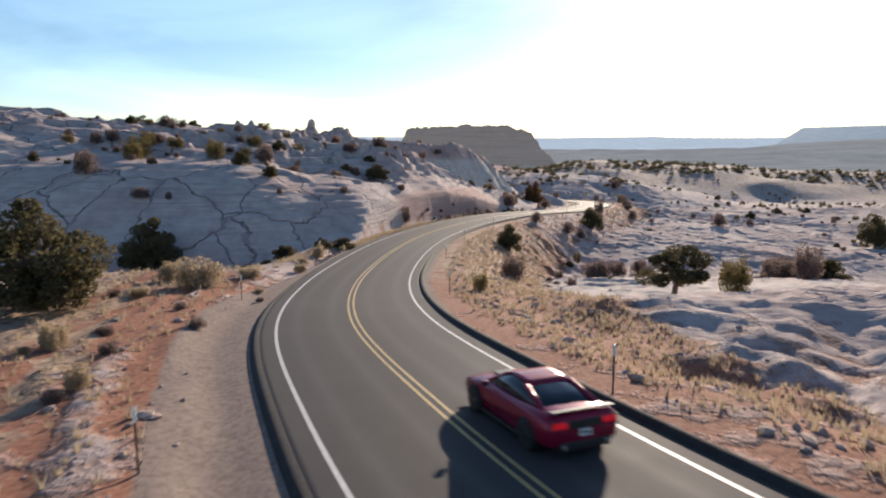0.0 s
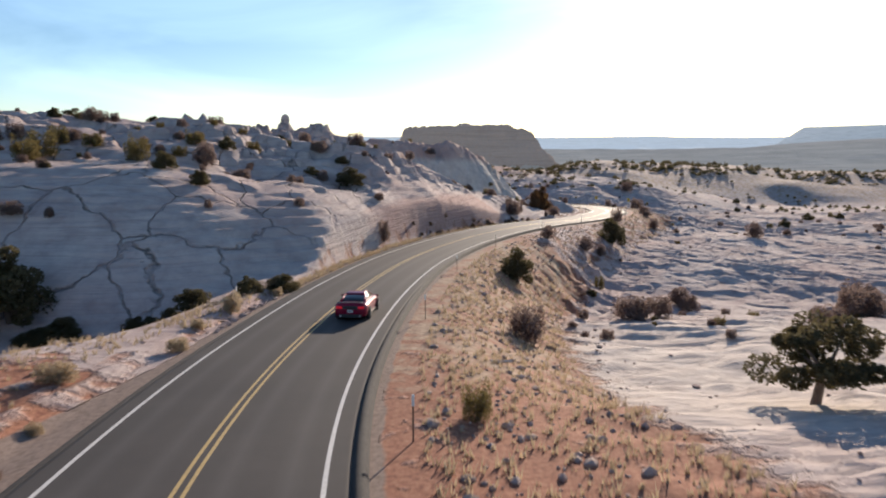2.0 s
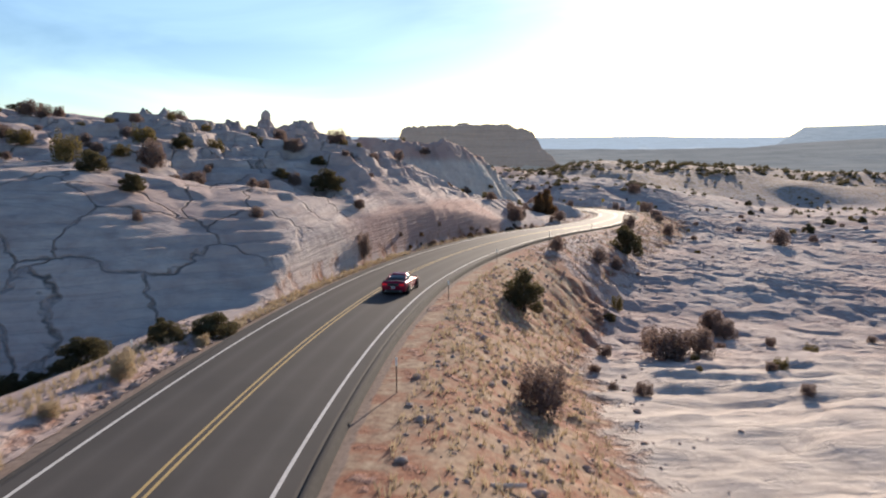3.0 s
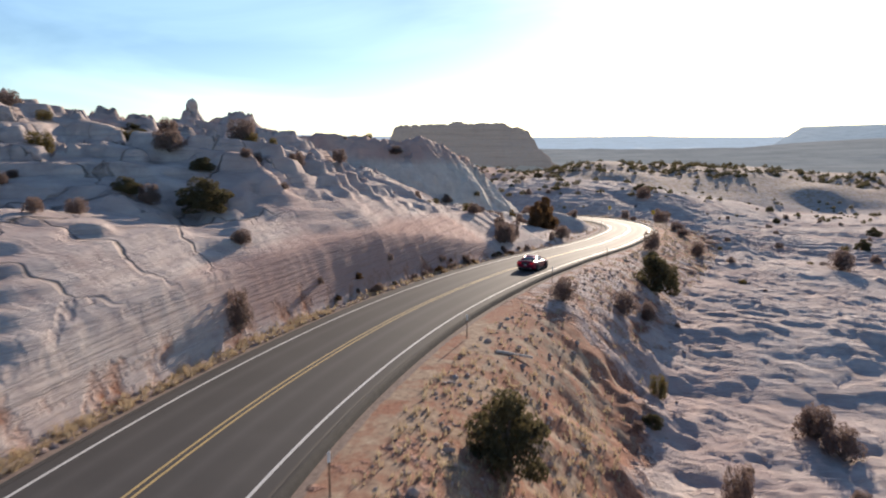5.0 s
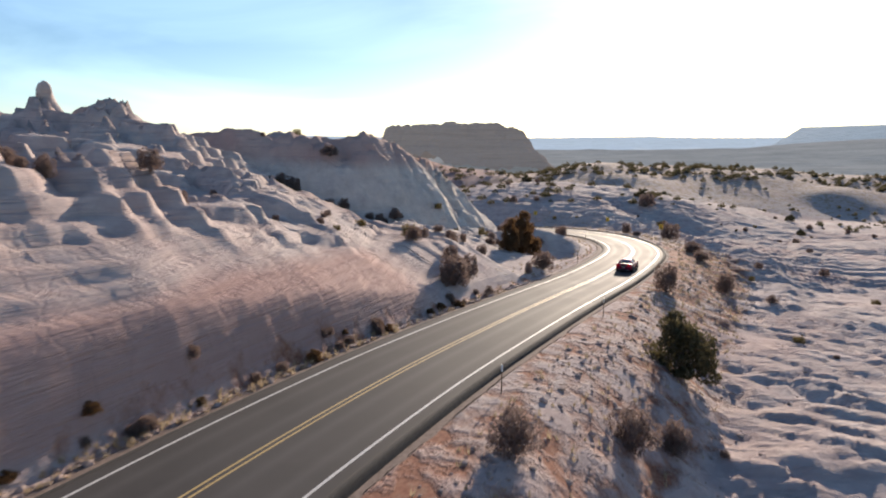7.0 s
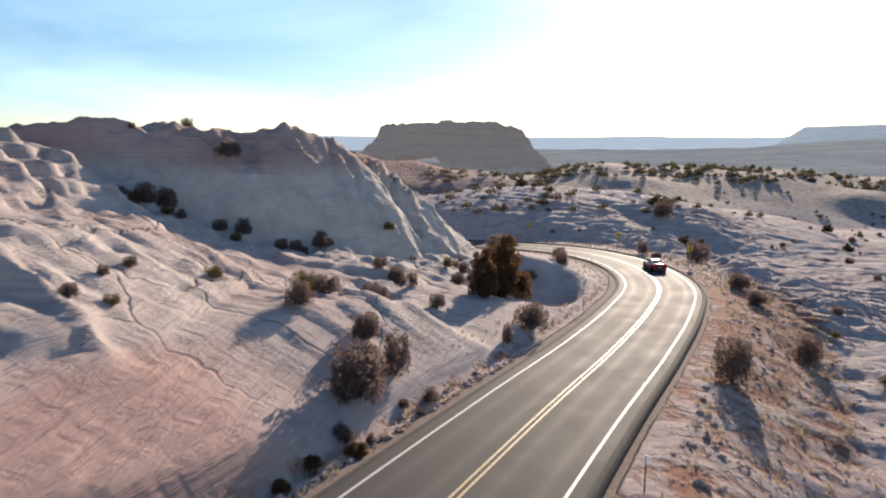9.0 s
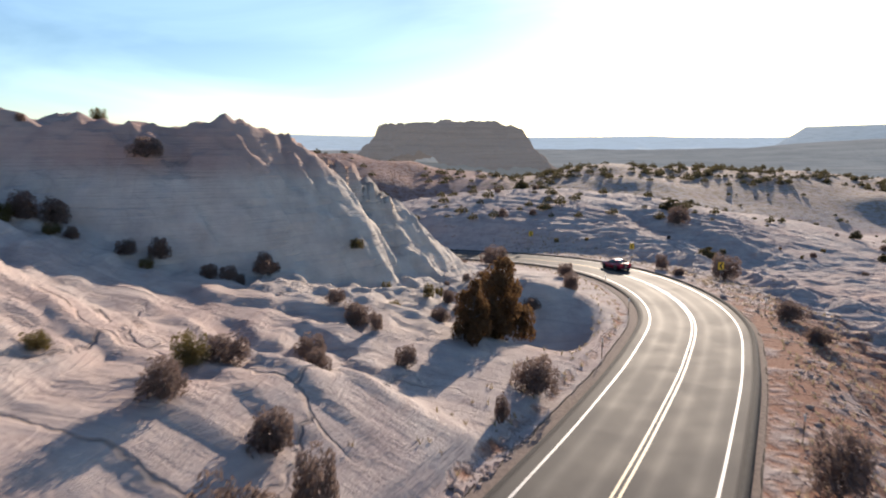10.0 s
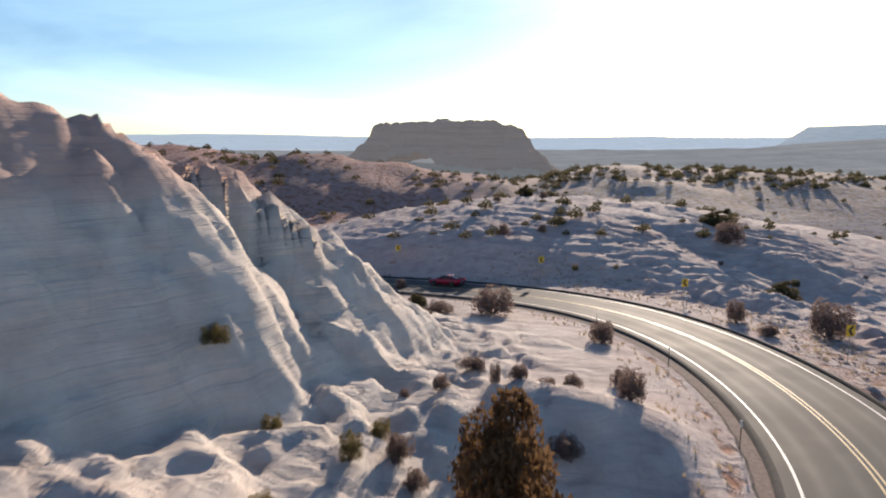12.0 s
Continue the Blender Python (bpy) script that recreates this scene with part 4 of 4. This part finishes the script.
    for k in range(30):
        run, w = rng.uniform(112, 158), rng.uniform(0.5, 1.2)
        x, y, _, _ = on_road(run, rng.uniform(5.3, 6.5))
        place(sages if k % 3 else browns, x, y, w, w * rng.uniform(0.6, 0.9), 0.66 if k % 3 else 1.0, "small dark brush at the foot of the cutting", "shrub", "brush at the cutting", rng)
    for _ in range(16):
        x, w = rng.uniform(-9, 9), rng.uniform(0.9, 2.2)
        kind = (olives, 0.9, "olive brush under the pale buttress") if rng.random() < 0.3 else (sages, 0.66, "dark brush under the pale buttress")
        place(kind[0], x, 171.5 + 0.35 * (x + 5) + rng.uniform(-1.5, 1.5), w, w * rng.uniform(0.55, 0.85), kind[1], kind[2], "shrub", "brush under the buttress", rng)
    # brush along the bench above the slab
    for _ in range(42):
        x, y, w = rng.uniform(-66, -11), rng.uniform(99, 127), rng.uniform(1.0, 3.0)
        kind = (olives, 0.9, "olive-yellow brush on the bench above the slab") if rng.random() < 0.4 else (sages, 0.66, "dark brush on the bench above the slab")
        place(kind[0], x, y, w, w * rng.uniform(0.5, 0.8), kind[1], kind[2], "shrub", "brush on the bench", rng)
    # small shrubs dotted over the rock
    made, tries = 0, 0
    while made < 215 and tries < 4000:
        tries += 1
        x, y = (rng.uniform(-75, 30), rng.uniform(70, 215)) if rng.random() < 0.45 else (rng.uniform(8, 125), rng.uniform(60, 320))
        d, _, _ = beside(np.array([x]), np.array([y]))
        if abs(height_at(x + 0.8, y) - height_at(x - 0.8, y)) + abs(height_at(x, y + 0.8) - height_at(x, y - 0.8)) > 1.1:
            continue
        if abs(d[0]) < 10 or waves(np.array([x]), np.array([y]), 16, 91, 2)[0] < -0.05 or (10 < x < 30 and 140 < y < 215) or (x < 30 and y < 66):
            continue
        w = rng.uniform(0.5, 1.5) * (1.0 if y < 150 else 1.35)
        kind = rng.random()
        if kind < 0.65:
            place(sages, x, y, w, w * rng.uniform(0.5, 0.75), 0.66, "small dark brush dotted over the slickrock", "shrub", "small brush", rng)
        elif kind < 0.85:
            place(olives, x, y, w, w * rng.uniform(0.6, 0.9), 0.9, "small olive brush dotted over the slickrock", "shrub", "small brush", rng)
        else:
            place(junipers, x, y, w * 1.8, w * 1.5, 1.0, "small juniper among bare rock", "juniper", "small junipers", rng)
        made += 1
    # far scrub: uncountable, one object
    verts, faces = [], []
    blob_v, blob_f = leaf_cloud(np.random.default_rng(77), [(0, 0, 0.3, 0.42, 0.34), (0.25, 0.1, 0.22, 0.3, 0.25), (-0.22, -0.12, 0.24, 0.3, 0.25)], 26, 0.12, 1.2)
    blob_v, blob_f = np.array(blob_v), np.array(blob_f)
    for _ in range(4600):
        x, y = rng.uniform(-170, 420), rng.uniform(255, 640)
        if rng.random() < 0.12:
            x, y = rng.uniform(60, 330), rng.uniform(360, 450)
        if waves(np.array([x]), np.array([y]), 40, 95, 3)[0] < rng.uniform(-0.5, 0.3) or abs(beside(np.array([x]), np.array([y]))[0][0]) < 10:
            continue
        size = rng.uniform(0.9, 2.6) * (1 + 0.4 * (y > 370))
        faces.append(blob_f + len(verts) * len(blob_v))
        verts.append(blob_v * (size, size, size * rng.uniform(0.7, 1.2)) + (x, y, height_at(x, y)))
    scrub = from_arrays("scrub", np.vstack(verts), np.vstack(faces), JUNIPER, False)
    tagged(scrub, "scattered dark scrub on the distant slopes", "scrub", kind="stuff")
    for model in junipers + browns + gnarled + olives + sages + straws:
        drop_model(model)


build_plants()


def build_grass():
    """Dry tufts along the shoulders and over the fill slope."""
    rng = np.random.default_rng(15)
    verts, faces = [], []
    for _ in range(8500):
        run = rng.uniform(4, 262) if rng.random() < 0.6 else rng.uniform(6, 112)
        left_side = rng.random() < 0.42
        reach = (6.0, 9.0) if left_side else (6.2, 15.0)
        if left_side and run < 62:
            reach = (7.5, 22.0)
        if left_side and 76 < run < 160:
            reach = (4.9, 6.0)
        side = rng.uniform(*reach) * (1 if left_side else -1)
        if (left_side and run > 140 and rng.random() < 0.75) or (not left_side and 105 < run < 160 and rng.random() < 0.6):
            continue
        x, y, _, _ = on_road(run, side)
        z = height_at(x, y)
        tall = rng.uniform(0.12, 0.42)
        for _ in range(6):
            a = rng.uniform(0, 6.28)
            dx, dy = math.cos(a), math.sin(a)
            k = len(verts)
            bx, by = x + rng.uniform(-0.08, 0.08), y + rng.uniform(-0.08, 0.08)
            verts += [(bx - dy * 0.03, by + dx * 0.03, z - 0.03), (bx + dy * 0.03, by - dx * 0.03, z - 0.03), (bx + dx * tall * 0.55, by + dy * tall * 0.55, z + tall)]
            faces.append((k, k + 1, k + 2))
    tagged(from_arrays("dry_grass", verts, faces, STRAW, False), "dry straw-coloured grass tufts along the road", "grass", kind="stuff")


build_grass()


# ---- loose stones ----
def stone_shape(rng):
    bm = bmesh.new()
    bmesh.ops.create_icosphere(bm, subdivisions=1, radius=0.5)
    for v in bm.verts:
        v.co *= rng.uniform(0.72, 1.15)
        v.co.z *= 0.62
    v = np.array([tuple(p.co) for p in bm.verts])
    f = np.array([[q.index for q in face.verts] for face in bm.faces])
    bm.free()
    return v, f


def build_rubble():
    rng = np.random.default_rng(25)
    shapes = [stone_shape(rng) for _ in range(8)]
    verts, faces, total = [], [], 0
    for _ in range(5200):
        run = rng.uniform(6, 265)
        pick = rng.random()
        if pick < 0.66:
            side = -6.4 - abs(rng.normal(0, 5.0))
        elif pick < 0.9:
            run = rng.uniform(62, 170)
            side = 5.0 + min(0.9, abs(rng.normal(0, 0.45)))
        else:
            run, side = rng.uniform(6, 60), rng.uniform(6.5, 24)
        x, y, _, _ = on_road(run, side)
        v, f = shapes[int(rng.integers(8))]
        size = min(0.5, 0.10 * math.exp(abs(rng.normal(0, 0.75))))
        a = rng.uniform(0, 6.28)
        turned = np.stack([v[:, 0] * math.cos(a) - v[:, 1] * math.sin(a), v[:, 0] * math.sin(a) + v[:, 1] * math.cos(a), v[:, 2]], 1)
        verts.append(turned * size * rng.uniform(0.7, 1.3, 3) + (x, y, height_at(x, y) + 0.1 * size))
        faces.append(f + total)
        total += len(v)
    tagged(from_arrays("rubble", np.vstack(verts), np.vstack(faces), STONE, False), "broken sandstone rubble below the road edge", "rubble", kind="stuff")


build_rubble()


# ---- roadside posts and signs ----
def make_delineator():
    root = new("delineator_post")
    part("post", box(bmesh.new(), 0, 0, 0.6, 0.05, 0.035, 1.4, bevel=0.006), STEEL, root, "rusty steel channel post")
    part("sleeve", box(bmesh.new(), 0, 0, 1.36, 0.085, 0.05, 0.34, bevel=0.01), POST_WHITE, root, "white reflective sleeve")
    return root


def build_posts():
    model = make_delineator()
    for run, side in ((22.3, -5.2), (46, -5.9), (66, -5.8), (87, -5.8), (108, -5.8), (130, -5.8), (152, -5.9), (21.3, 7.4), (45, 6.4), (68, 6.2), (186, 5.4), (203, 5.3), (219, 5.4), (233, 5.5), (176, -6.6), (206, -7.0), (236, -6.8)):
        x, y, _, heading = on_road(run, side)
        tagged(copy_thing(model, Matrix.Translation((x, y, height_at(x, y) - 0.05)) @ Matrix.Rotation(heading, 4, "Z")),
               "thin rusty roadside post with a white reflective top", "marker post", "delineator posts")
    drop_model(model)


def make_chevron_sign():
    """A yellow panel with a black arrowhead that points to the left, on a steel post; it faces -y."""
    root = new("chevron_sign")
    part("post", box(bmesh.new(), 0, 0.03, 1.3, 0.06, 0.05, 2.9, bevel=0.008), ALUMINIUM, root, "thin galvanised post")
    panel = part("panel", box(bmesh.new(), 0, 0, 2.4, 0.72, 0.012, 0.86, bevel=0.004), SIGN_YELLOW, root, "yellow reflective panel")
    bm = bmesh.new()
    for sign in (1, -1):
        corners = [(-0.24, 0.0), (0.04, 0.34), (0.26, 0.34), (-0.02, 0.0)]
        quad = [bm.verts.new((px, -0.011, 2.4 + sign * pz)) for px, pz in corners]
        bm.faces.new(quad if sign < 0 else quad[::-1])
    part("arrowhead", bm, SIGN_BLACK, panel, "black arrowhead")
    return root


def build_signs():
    model = make_chevron_sign()
    for x, y, aim in ((52, 203.5, 8), (48.4, 226, 12), (35.8, 242.5, 4), (16.5, 256, -6)):
        tagged(copy_thing(model, Matrix.Translation((x, y, height_at(x, y))) @ Matrix.Rotation(radians(aim), 4, "Z")),
               "yellow chevron sign with a black arrowhead on a post", "road sign", "chevron signs")
    drop_model(model)


build_posts()
build_signs()


def build_timber():
    for x, y, length, turn, tilt in ((10.2, 97.6, 2.4, 21, 16), (4.1, 52.4, 1.1, 8, 4)):
        bm = bmesh.new()
        tube(bm, (-length / 2, 0, 0), (length / 2, 0, 0), 0.09, 0.07, 8)
        ob = mesh_object("fallen_pole", bm, BONE_WOOD)
        ob.matrix_world = Matrix.Translation((x, y, height_at(x, y) + 0.12)) @ Matrix.Rotation(radians(turn), 4, "Z") @ Matrix.Rotation(radians(tilt), 4, "Y")
        tagged(ob, "bleached fallen pole lying on the fill slope", "pole", "fallen poles")


build_timber()


# ---- the car ----
CAR_RUNS = ((0.0, 20.7), (0.5, 32.4), (1.0, 44.1), (1.5, 55.6), (2.0, 66.7), (2.5, 77.8), (3.5, 102), (4.5, 125.8), (5.0, 137.2), (5.5, 148.6), (6.0, 160.3), (6.5, 171.5),
            (7.0, 181.9), (8.0, 199.5), (9.0, 215.0), (9.5, 224.6), (10.0, 232.3), (10.5, 240.8), (11.0, 249.0), (11.5, 257.0), (12.0, 265.0))
WHEEL_RADIUS = 0.345


def loft(sections, closed=True):
    """A skin over rings of equal length."""
    bm = bmesh.new()
    rings = [[bm.verts.new(p) for p in ring] for ring in sections]
    n = len(rings[0])
    for a, b in zip(rings[:-1], rings[1:]):
        for k in range(n if closed else n - 1):
            bm.faces.new((a[k], a[(k + 1) % n], b[(k + 1) % n], b[k]))
    if closed:
        bm.faces.new(rings[0][::-1])
        bm.faces.new(rings[-1])
    bmesh.ops.recalc_face_normals(bm, faces=bm.faces)
    return bm


def body_ring(y, half, low, sill, belt, top, tuck):
    """One cross-section of the shell: floor, rocker, flank, shoulder and deck."""
    side = [(half * 0.80, low), (half * 0.96, sill), (half, sill + (belt - sill) * 0.5), (half * 0.975, belt - 0.04), (half * 0.90, belt + 0.02), (half * tuck, top), (half * 0.35, top + 0.02)]
    return [(x, y, z) for x, z in side] + [(-x, y, z) for x, z in reversed(side)]


def build_car():
    car = new("sports_car")
    shell = [body_ring(y, h, lo, si, be, to, tu) for y, h, lo, si, be, to, tu in (
        (-2.36, 0.78, 0.42, 0.50, 0.80, 0.86, 0.80), (-2.30, 0.88, 0.30, 0.40, 0.90, 0.98, 0.80), (-2.05, 0.945, 0.22, 0.32, 0.93, 1.01, 0.80), (-1.50, 0.965, 0.20, 0.30, 0.94, 1.00, 0.80),
        (-0.90, 0.945, 0.18, 0.28, 0.92, 0.96, 0.80), (0.00, 0.925, 0.17, 0.27, 0.89, 0.93, 0.80), (0.80, 0.935, 0.18, 0.28, 0.87, 0.93, 0.80), (1.50, 0.945, 0.20, 0.30, 0.83, 0.89, 0.80),
        (2.05, 0.915, 0.22, 0.32, 0.74, 0.80, 0.80), (2.34, 0.83, 0.26, 0.36, 0.66, 0.70, 0.78), (2.42, 0.70, 0.32, 0.40, 0.58, 0.62, 0.75))]
    body = part("body", loft(shell), CAR_RED, car, "glossy dark red body", True)
    house = []
    for y, half_low, half_top, low, top in ((-1.72, 0.66, 0.56, 0.98, 1.00), (-1.25, 0.72, 0.58, 0.95, 1.16), (-0.75, 0.75, 0.585, 0.93, 1.30), (-0.20, 0.765, 0.59, 0.92, 1.345), (0.22, 0.765, 0.58, 0.92, 1.325), (0.62, 0.75, 0.57, 0.92, 1.17), (1.08, 0.72, 0.60, 0.92, 0.95)):
        side = [(half_low, low), (half_low * 0.98, low + (top - low) * 0.45), (half_top * 1.04, top - 0.05), (half_top * 0.85, top), (half_top * 0.3, top + 0.012)]
        house.append([(x, y, z) for x, z in side] + [(-x, y, z) for x, z in reversed(side)])
    part("cabin_glass", loft(house), CAR_GLASS, car, "dark tinted glass", True)
    roof = [[(x, y, z + 0.012 - 0.04 * abs(x) ** 3) for x in (-0.56, -0.4, 0, 0.4, 0.56)] + [(x, y, z - 0.03) for x in (0.56, 0, -0.56)]
            for y, z in ((-0.86, 1.285), (-0.55, 1.345), (-0.2, 1.362), (0.1, 1.355), (0.3, 1.315))]
    part("roof", loft(roof), CAR_RED, car, "red roof panel", True)
    for sx in (1, -1):
        pillar = bmesh.new()
        tube(pillar, (sx * 0.585, -0.8, 1.26), (sx * 0.70, -1.75, 0.99), 0.075, 0.06, 8)
        part("rear_pillar", pillar, CAR_RED, car, "", True)
        pillar = bmesh.new()
        tube(pillar, (sx * 0.575, 0.25, 1.31), (sx * 0.71, 1.02, 0.94), 0.035, 0.04, 8)
        part("front_pillar", pillar, CAR_RED, car, "", True)
        mirror = part("mirror", box(bmesh.new(), sx * 1.03, 0.62, 1.0, 0.2, 0.13, 0.13, bevel=0.035), CAR_RED, car, "red wing mirror", True)
        part("mirror_glass", box(bmesh.new(), sx * 1.03, 0.552, 1.0, 0.15, 0.008, 0.09, bevel=0.002), CAR_GLASS, mirror)
        light = part("tail_light", box(bmesh.new(), sx * 0.63, -2.335, 0.80, 0.36, 0.06, 0.15, bevel=0.02), TAIL_RED, car, "lit red tail light")
        part("bezel", box(bmesh.new(), sx * 0.63, -2.318, 0.80, 0.41, 0.05, 0.20, bevel=0.02), CAR_BLACK, light, "black surround")
        part("side_skirt", box(bmesh.new(), sx * 0.90, 0.0, 0.20, 0.09, 2.5, 0.10, bevel=0.02), CAR_BLACK, car, "black side skirt")
        part("exhaust", tube(bmesh.new(), (sx * 0.55, -2.42, 0.33), (sx * 0.55, -2.2, 0.33), 0.055, 0.055, 14), ALUMINIUM, car, "bright exhaust tip")
        part("headlight", box(bmesh.new(), sx * 0.62, 2.24, 0.62, 0.30, 0.16, 0.10, bevel=0.03), PLATE, car, "clear headlight")
        strut = box(bmesh.new(), sx * 0.62, -2.20, 1.03, 0.05, 0.08, 0.08, bevel=0.01)
        part("spoiler_strut", strut, CAR_BLACK, car)
    part("spoiler", box(bmesh.new(), 0, -2.22, 1.075, 1.58, 0.18, 0.03, Matrix.Rotation(radians(-6), 4, "X"), bevel=0.012), CAR_BLACK, car, "black rear wing")
    part("rear_panel", box(bmesh.new(), 0, -2.345, 0.79, 0.86, 0.05, 0.19, bevel=0.015), CAR_BLACK, car, "black panel between the tail lights")
    part("diffuser", box(bmesh.new(), 0, -2.29, 0.32, 1.30, 0.20, 0.20, bevel=0.03), CAR_BLACK, car, "black rear diffuser")
    plate = part("number_plate", box(bmesh.new(), 0, -2.385, 0.60, 0.31, 0.012, 0.16, bevel=0.003), PLATE, car, "pale number plate")
    part("plate_bar", box(bmesh.new(), 0, -2.394, 0.60, 0.22, 0.004, 0.05), CAR_BLACK, plate)
    part("hood_scoop", box(bmesh.new(), 0, 1.45, 0.915, 0.5, 0.6, 0.05, bevel=0.02), CAR_BLACK, car, "black bonnet vent")
    part("splitter", box(bmesh.new(), 0, 2.3, 0.22, 1.5, 0.3, 0.05, bevel=0.015), CAR_BLACK, car, "black front splitter")
    wheels = []
    for sx, y in ((1, 1.42), (-1, 1.42), (1, -1.40), (-1, -1.40)):
        arch = bmesh.new()
        bmesh.ops.create_cone(arch, cap_ends=True, segments=28, radius1=0.40, radius2=0.40, depth=0.05, matrix=Matrix.Translation((sx * 0.935, y, 0.37)) @ Matrix.Rotation(radians(90), 4, "Y"))
        part("wheel_arch", arch, CAR_BLACK, car, "dark wheel arch")
        wheel = new("wheel")
        wheel.parent = car
        wheel.location = (sx * 0.88, y, WHEEL_RADIUS)
        tyre = loft([[(w, r * math.cos(a), r * math.sin(a)) for a in np.linspace(0, 2 * math.pi, 28, endpoint=False)] for w, r in ((-0.13, 0.25), (-0.135, 0.32), (-0.10, 0.345), (0.10, 0.345), (0.135, 0.32), (0.13, 0.25))])
        part("tyre", tyre, TYRE, wheel, "black tyre", True)
        bm = bmesh.new()
        bmesh.ops.create_cone(bm, cap_ends=True, segments=20, radius1=0.06, radius2=0.06, depth=0.04, matrix=Matrix.Translation((sx * 0.135, 0, 0)) @ Matrix.Rotation(radians(90), 4, "Y"))
        for k in range(5):
            turn = Matrix.Rotation(radians(72 * k), 4, "X")
            box(bm, 0, 0, 0, 1, 1, 1, turn @ Matrix.Translation((sx * 0.13, 0, 0.14)) @ Matrix.Diagonal((0.03, 0.065, 0.24, 1)))
        part("rim", bm, RIM, wheel, "dark five-spoke alloy rim")
        wheels.append((wheel, sx, y))
    tagged(car, "dark red sports coupe with a black rear wing", "car")
    return car, wheels


CAR, WHEELS = build_car()


def motions():
    times, runs = [t for t, _ in CAR_RUNS], [r for _, r in CAR_RUNS]
    rows, spin, angle, before = [], [], 0.0, runs[0]
    for k in range(61):
        t = k * 0.2
        i = int(np.clip(np.searchsorted(times, t, "right") - 1, 0, len(times) - 2))
        slopes = [(runs[min(j + 1, len(runs) - 1)] - runs[max(j - 1, 0)]) / (times[min(j + 1, len(runs) - 1)] - times[max(j - 1, 0)]) for j in (i, i + 1)]
        w = times[i + 1] - times[i]
        u = (t - times[i]) / w
        run = (2 * u**3 - 3 * u**2 + 1) * runs[i] + (u**3 - 2 * u**2 + u) * w * slopes[0] + (3 * u**2 - 2 * u**3) * runs[i + 1] + (u**3 - u**2) * w * slopes[1]
        x, y, z, heading = on_road(run, -1.7)
        ahead_z, behind_z = on_road(min(run + 1.4, RUN[-1]), -1.7)[2], on_road(run - 1.4, -1.7)[2]
        rows.append((t, pose(x, y, z + 0.004, math.degrees(math.atan2(ahead_z - behind_z, 2.8)), 0, math.degrees(heading))))
        # a five-spoke wheel looks the same every 72 degrees
        angle += math.degrees((run - before) / WHEEL_RADIUS) % 72
        before = run
        spin.append((t, -angle))
    walk(CAR, rows)
    for wheel, sx, y in WHEELS:
        walk(wheel, [(t, pose(sx * 0.88, y, WHEEL_RADIUS, a, 0, 0)) for t, a in spin])


motions()
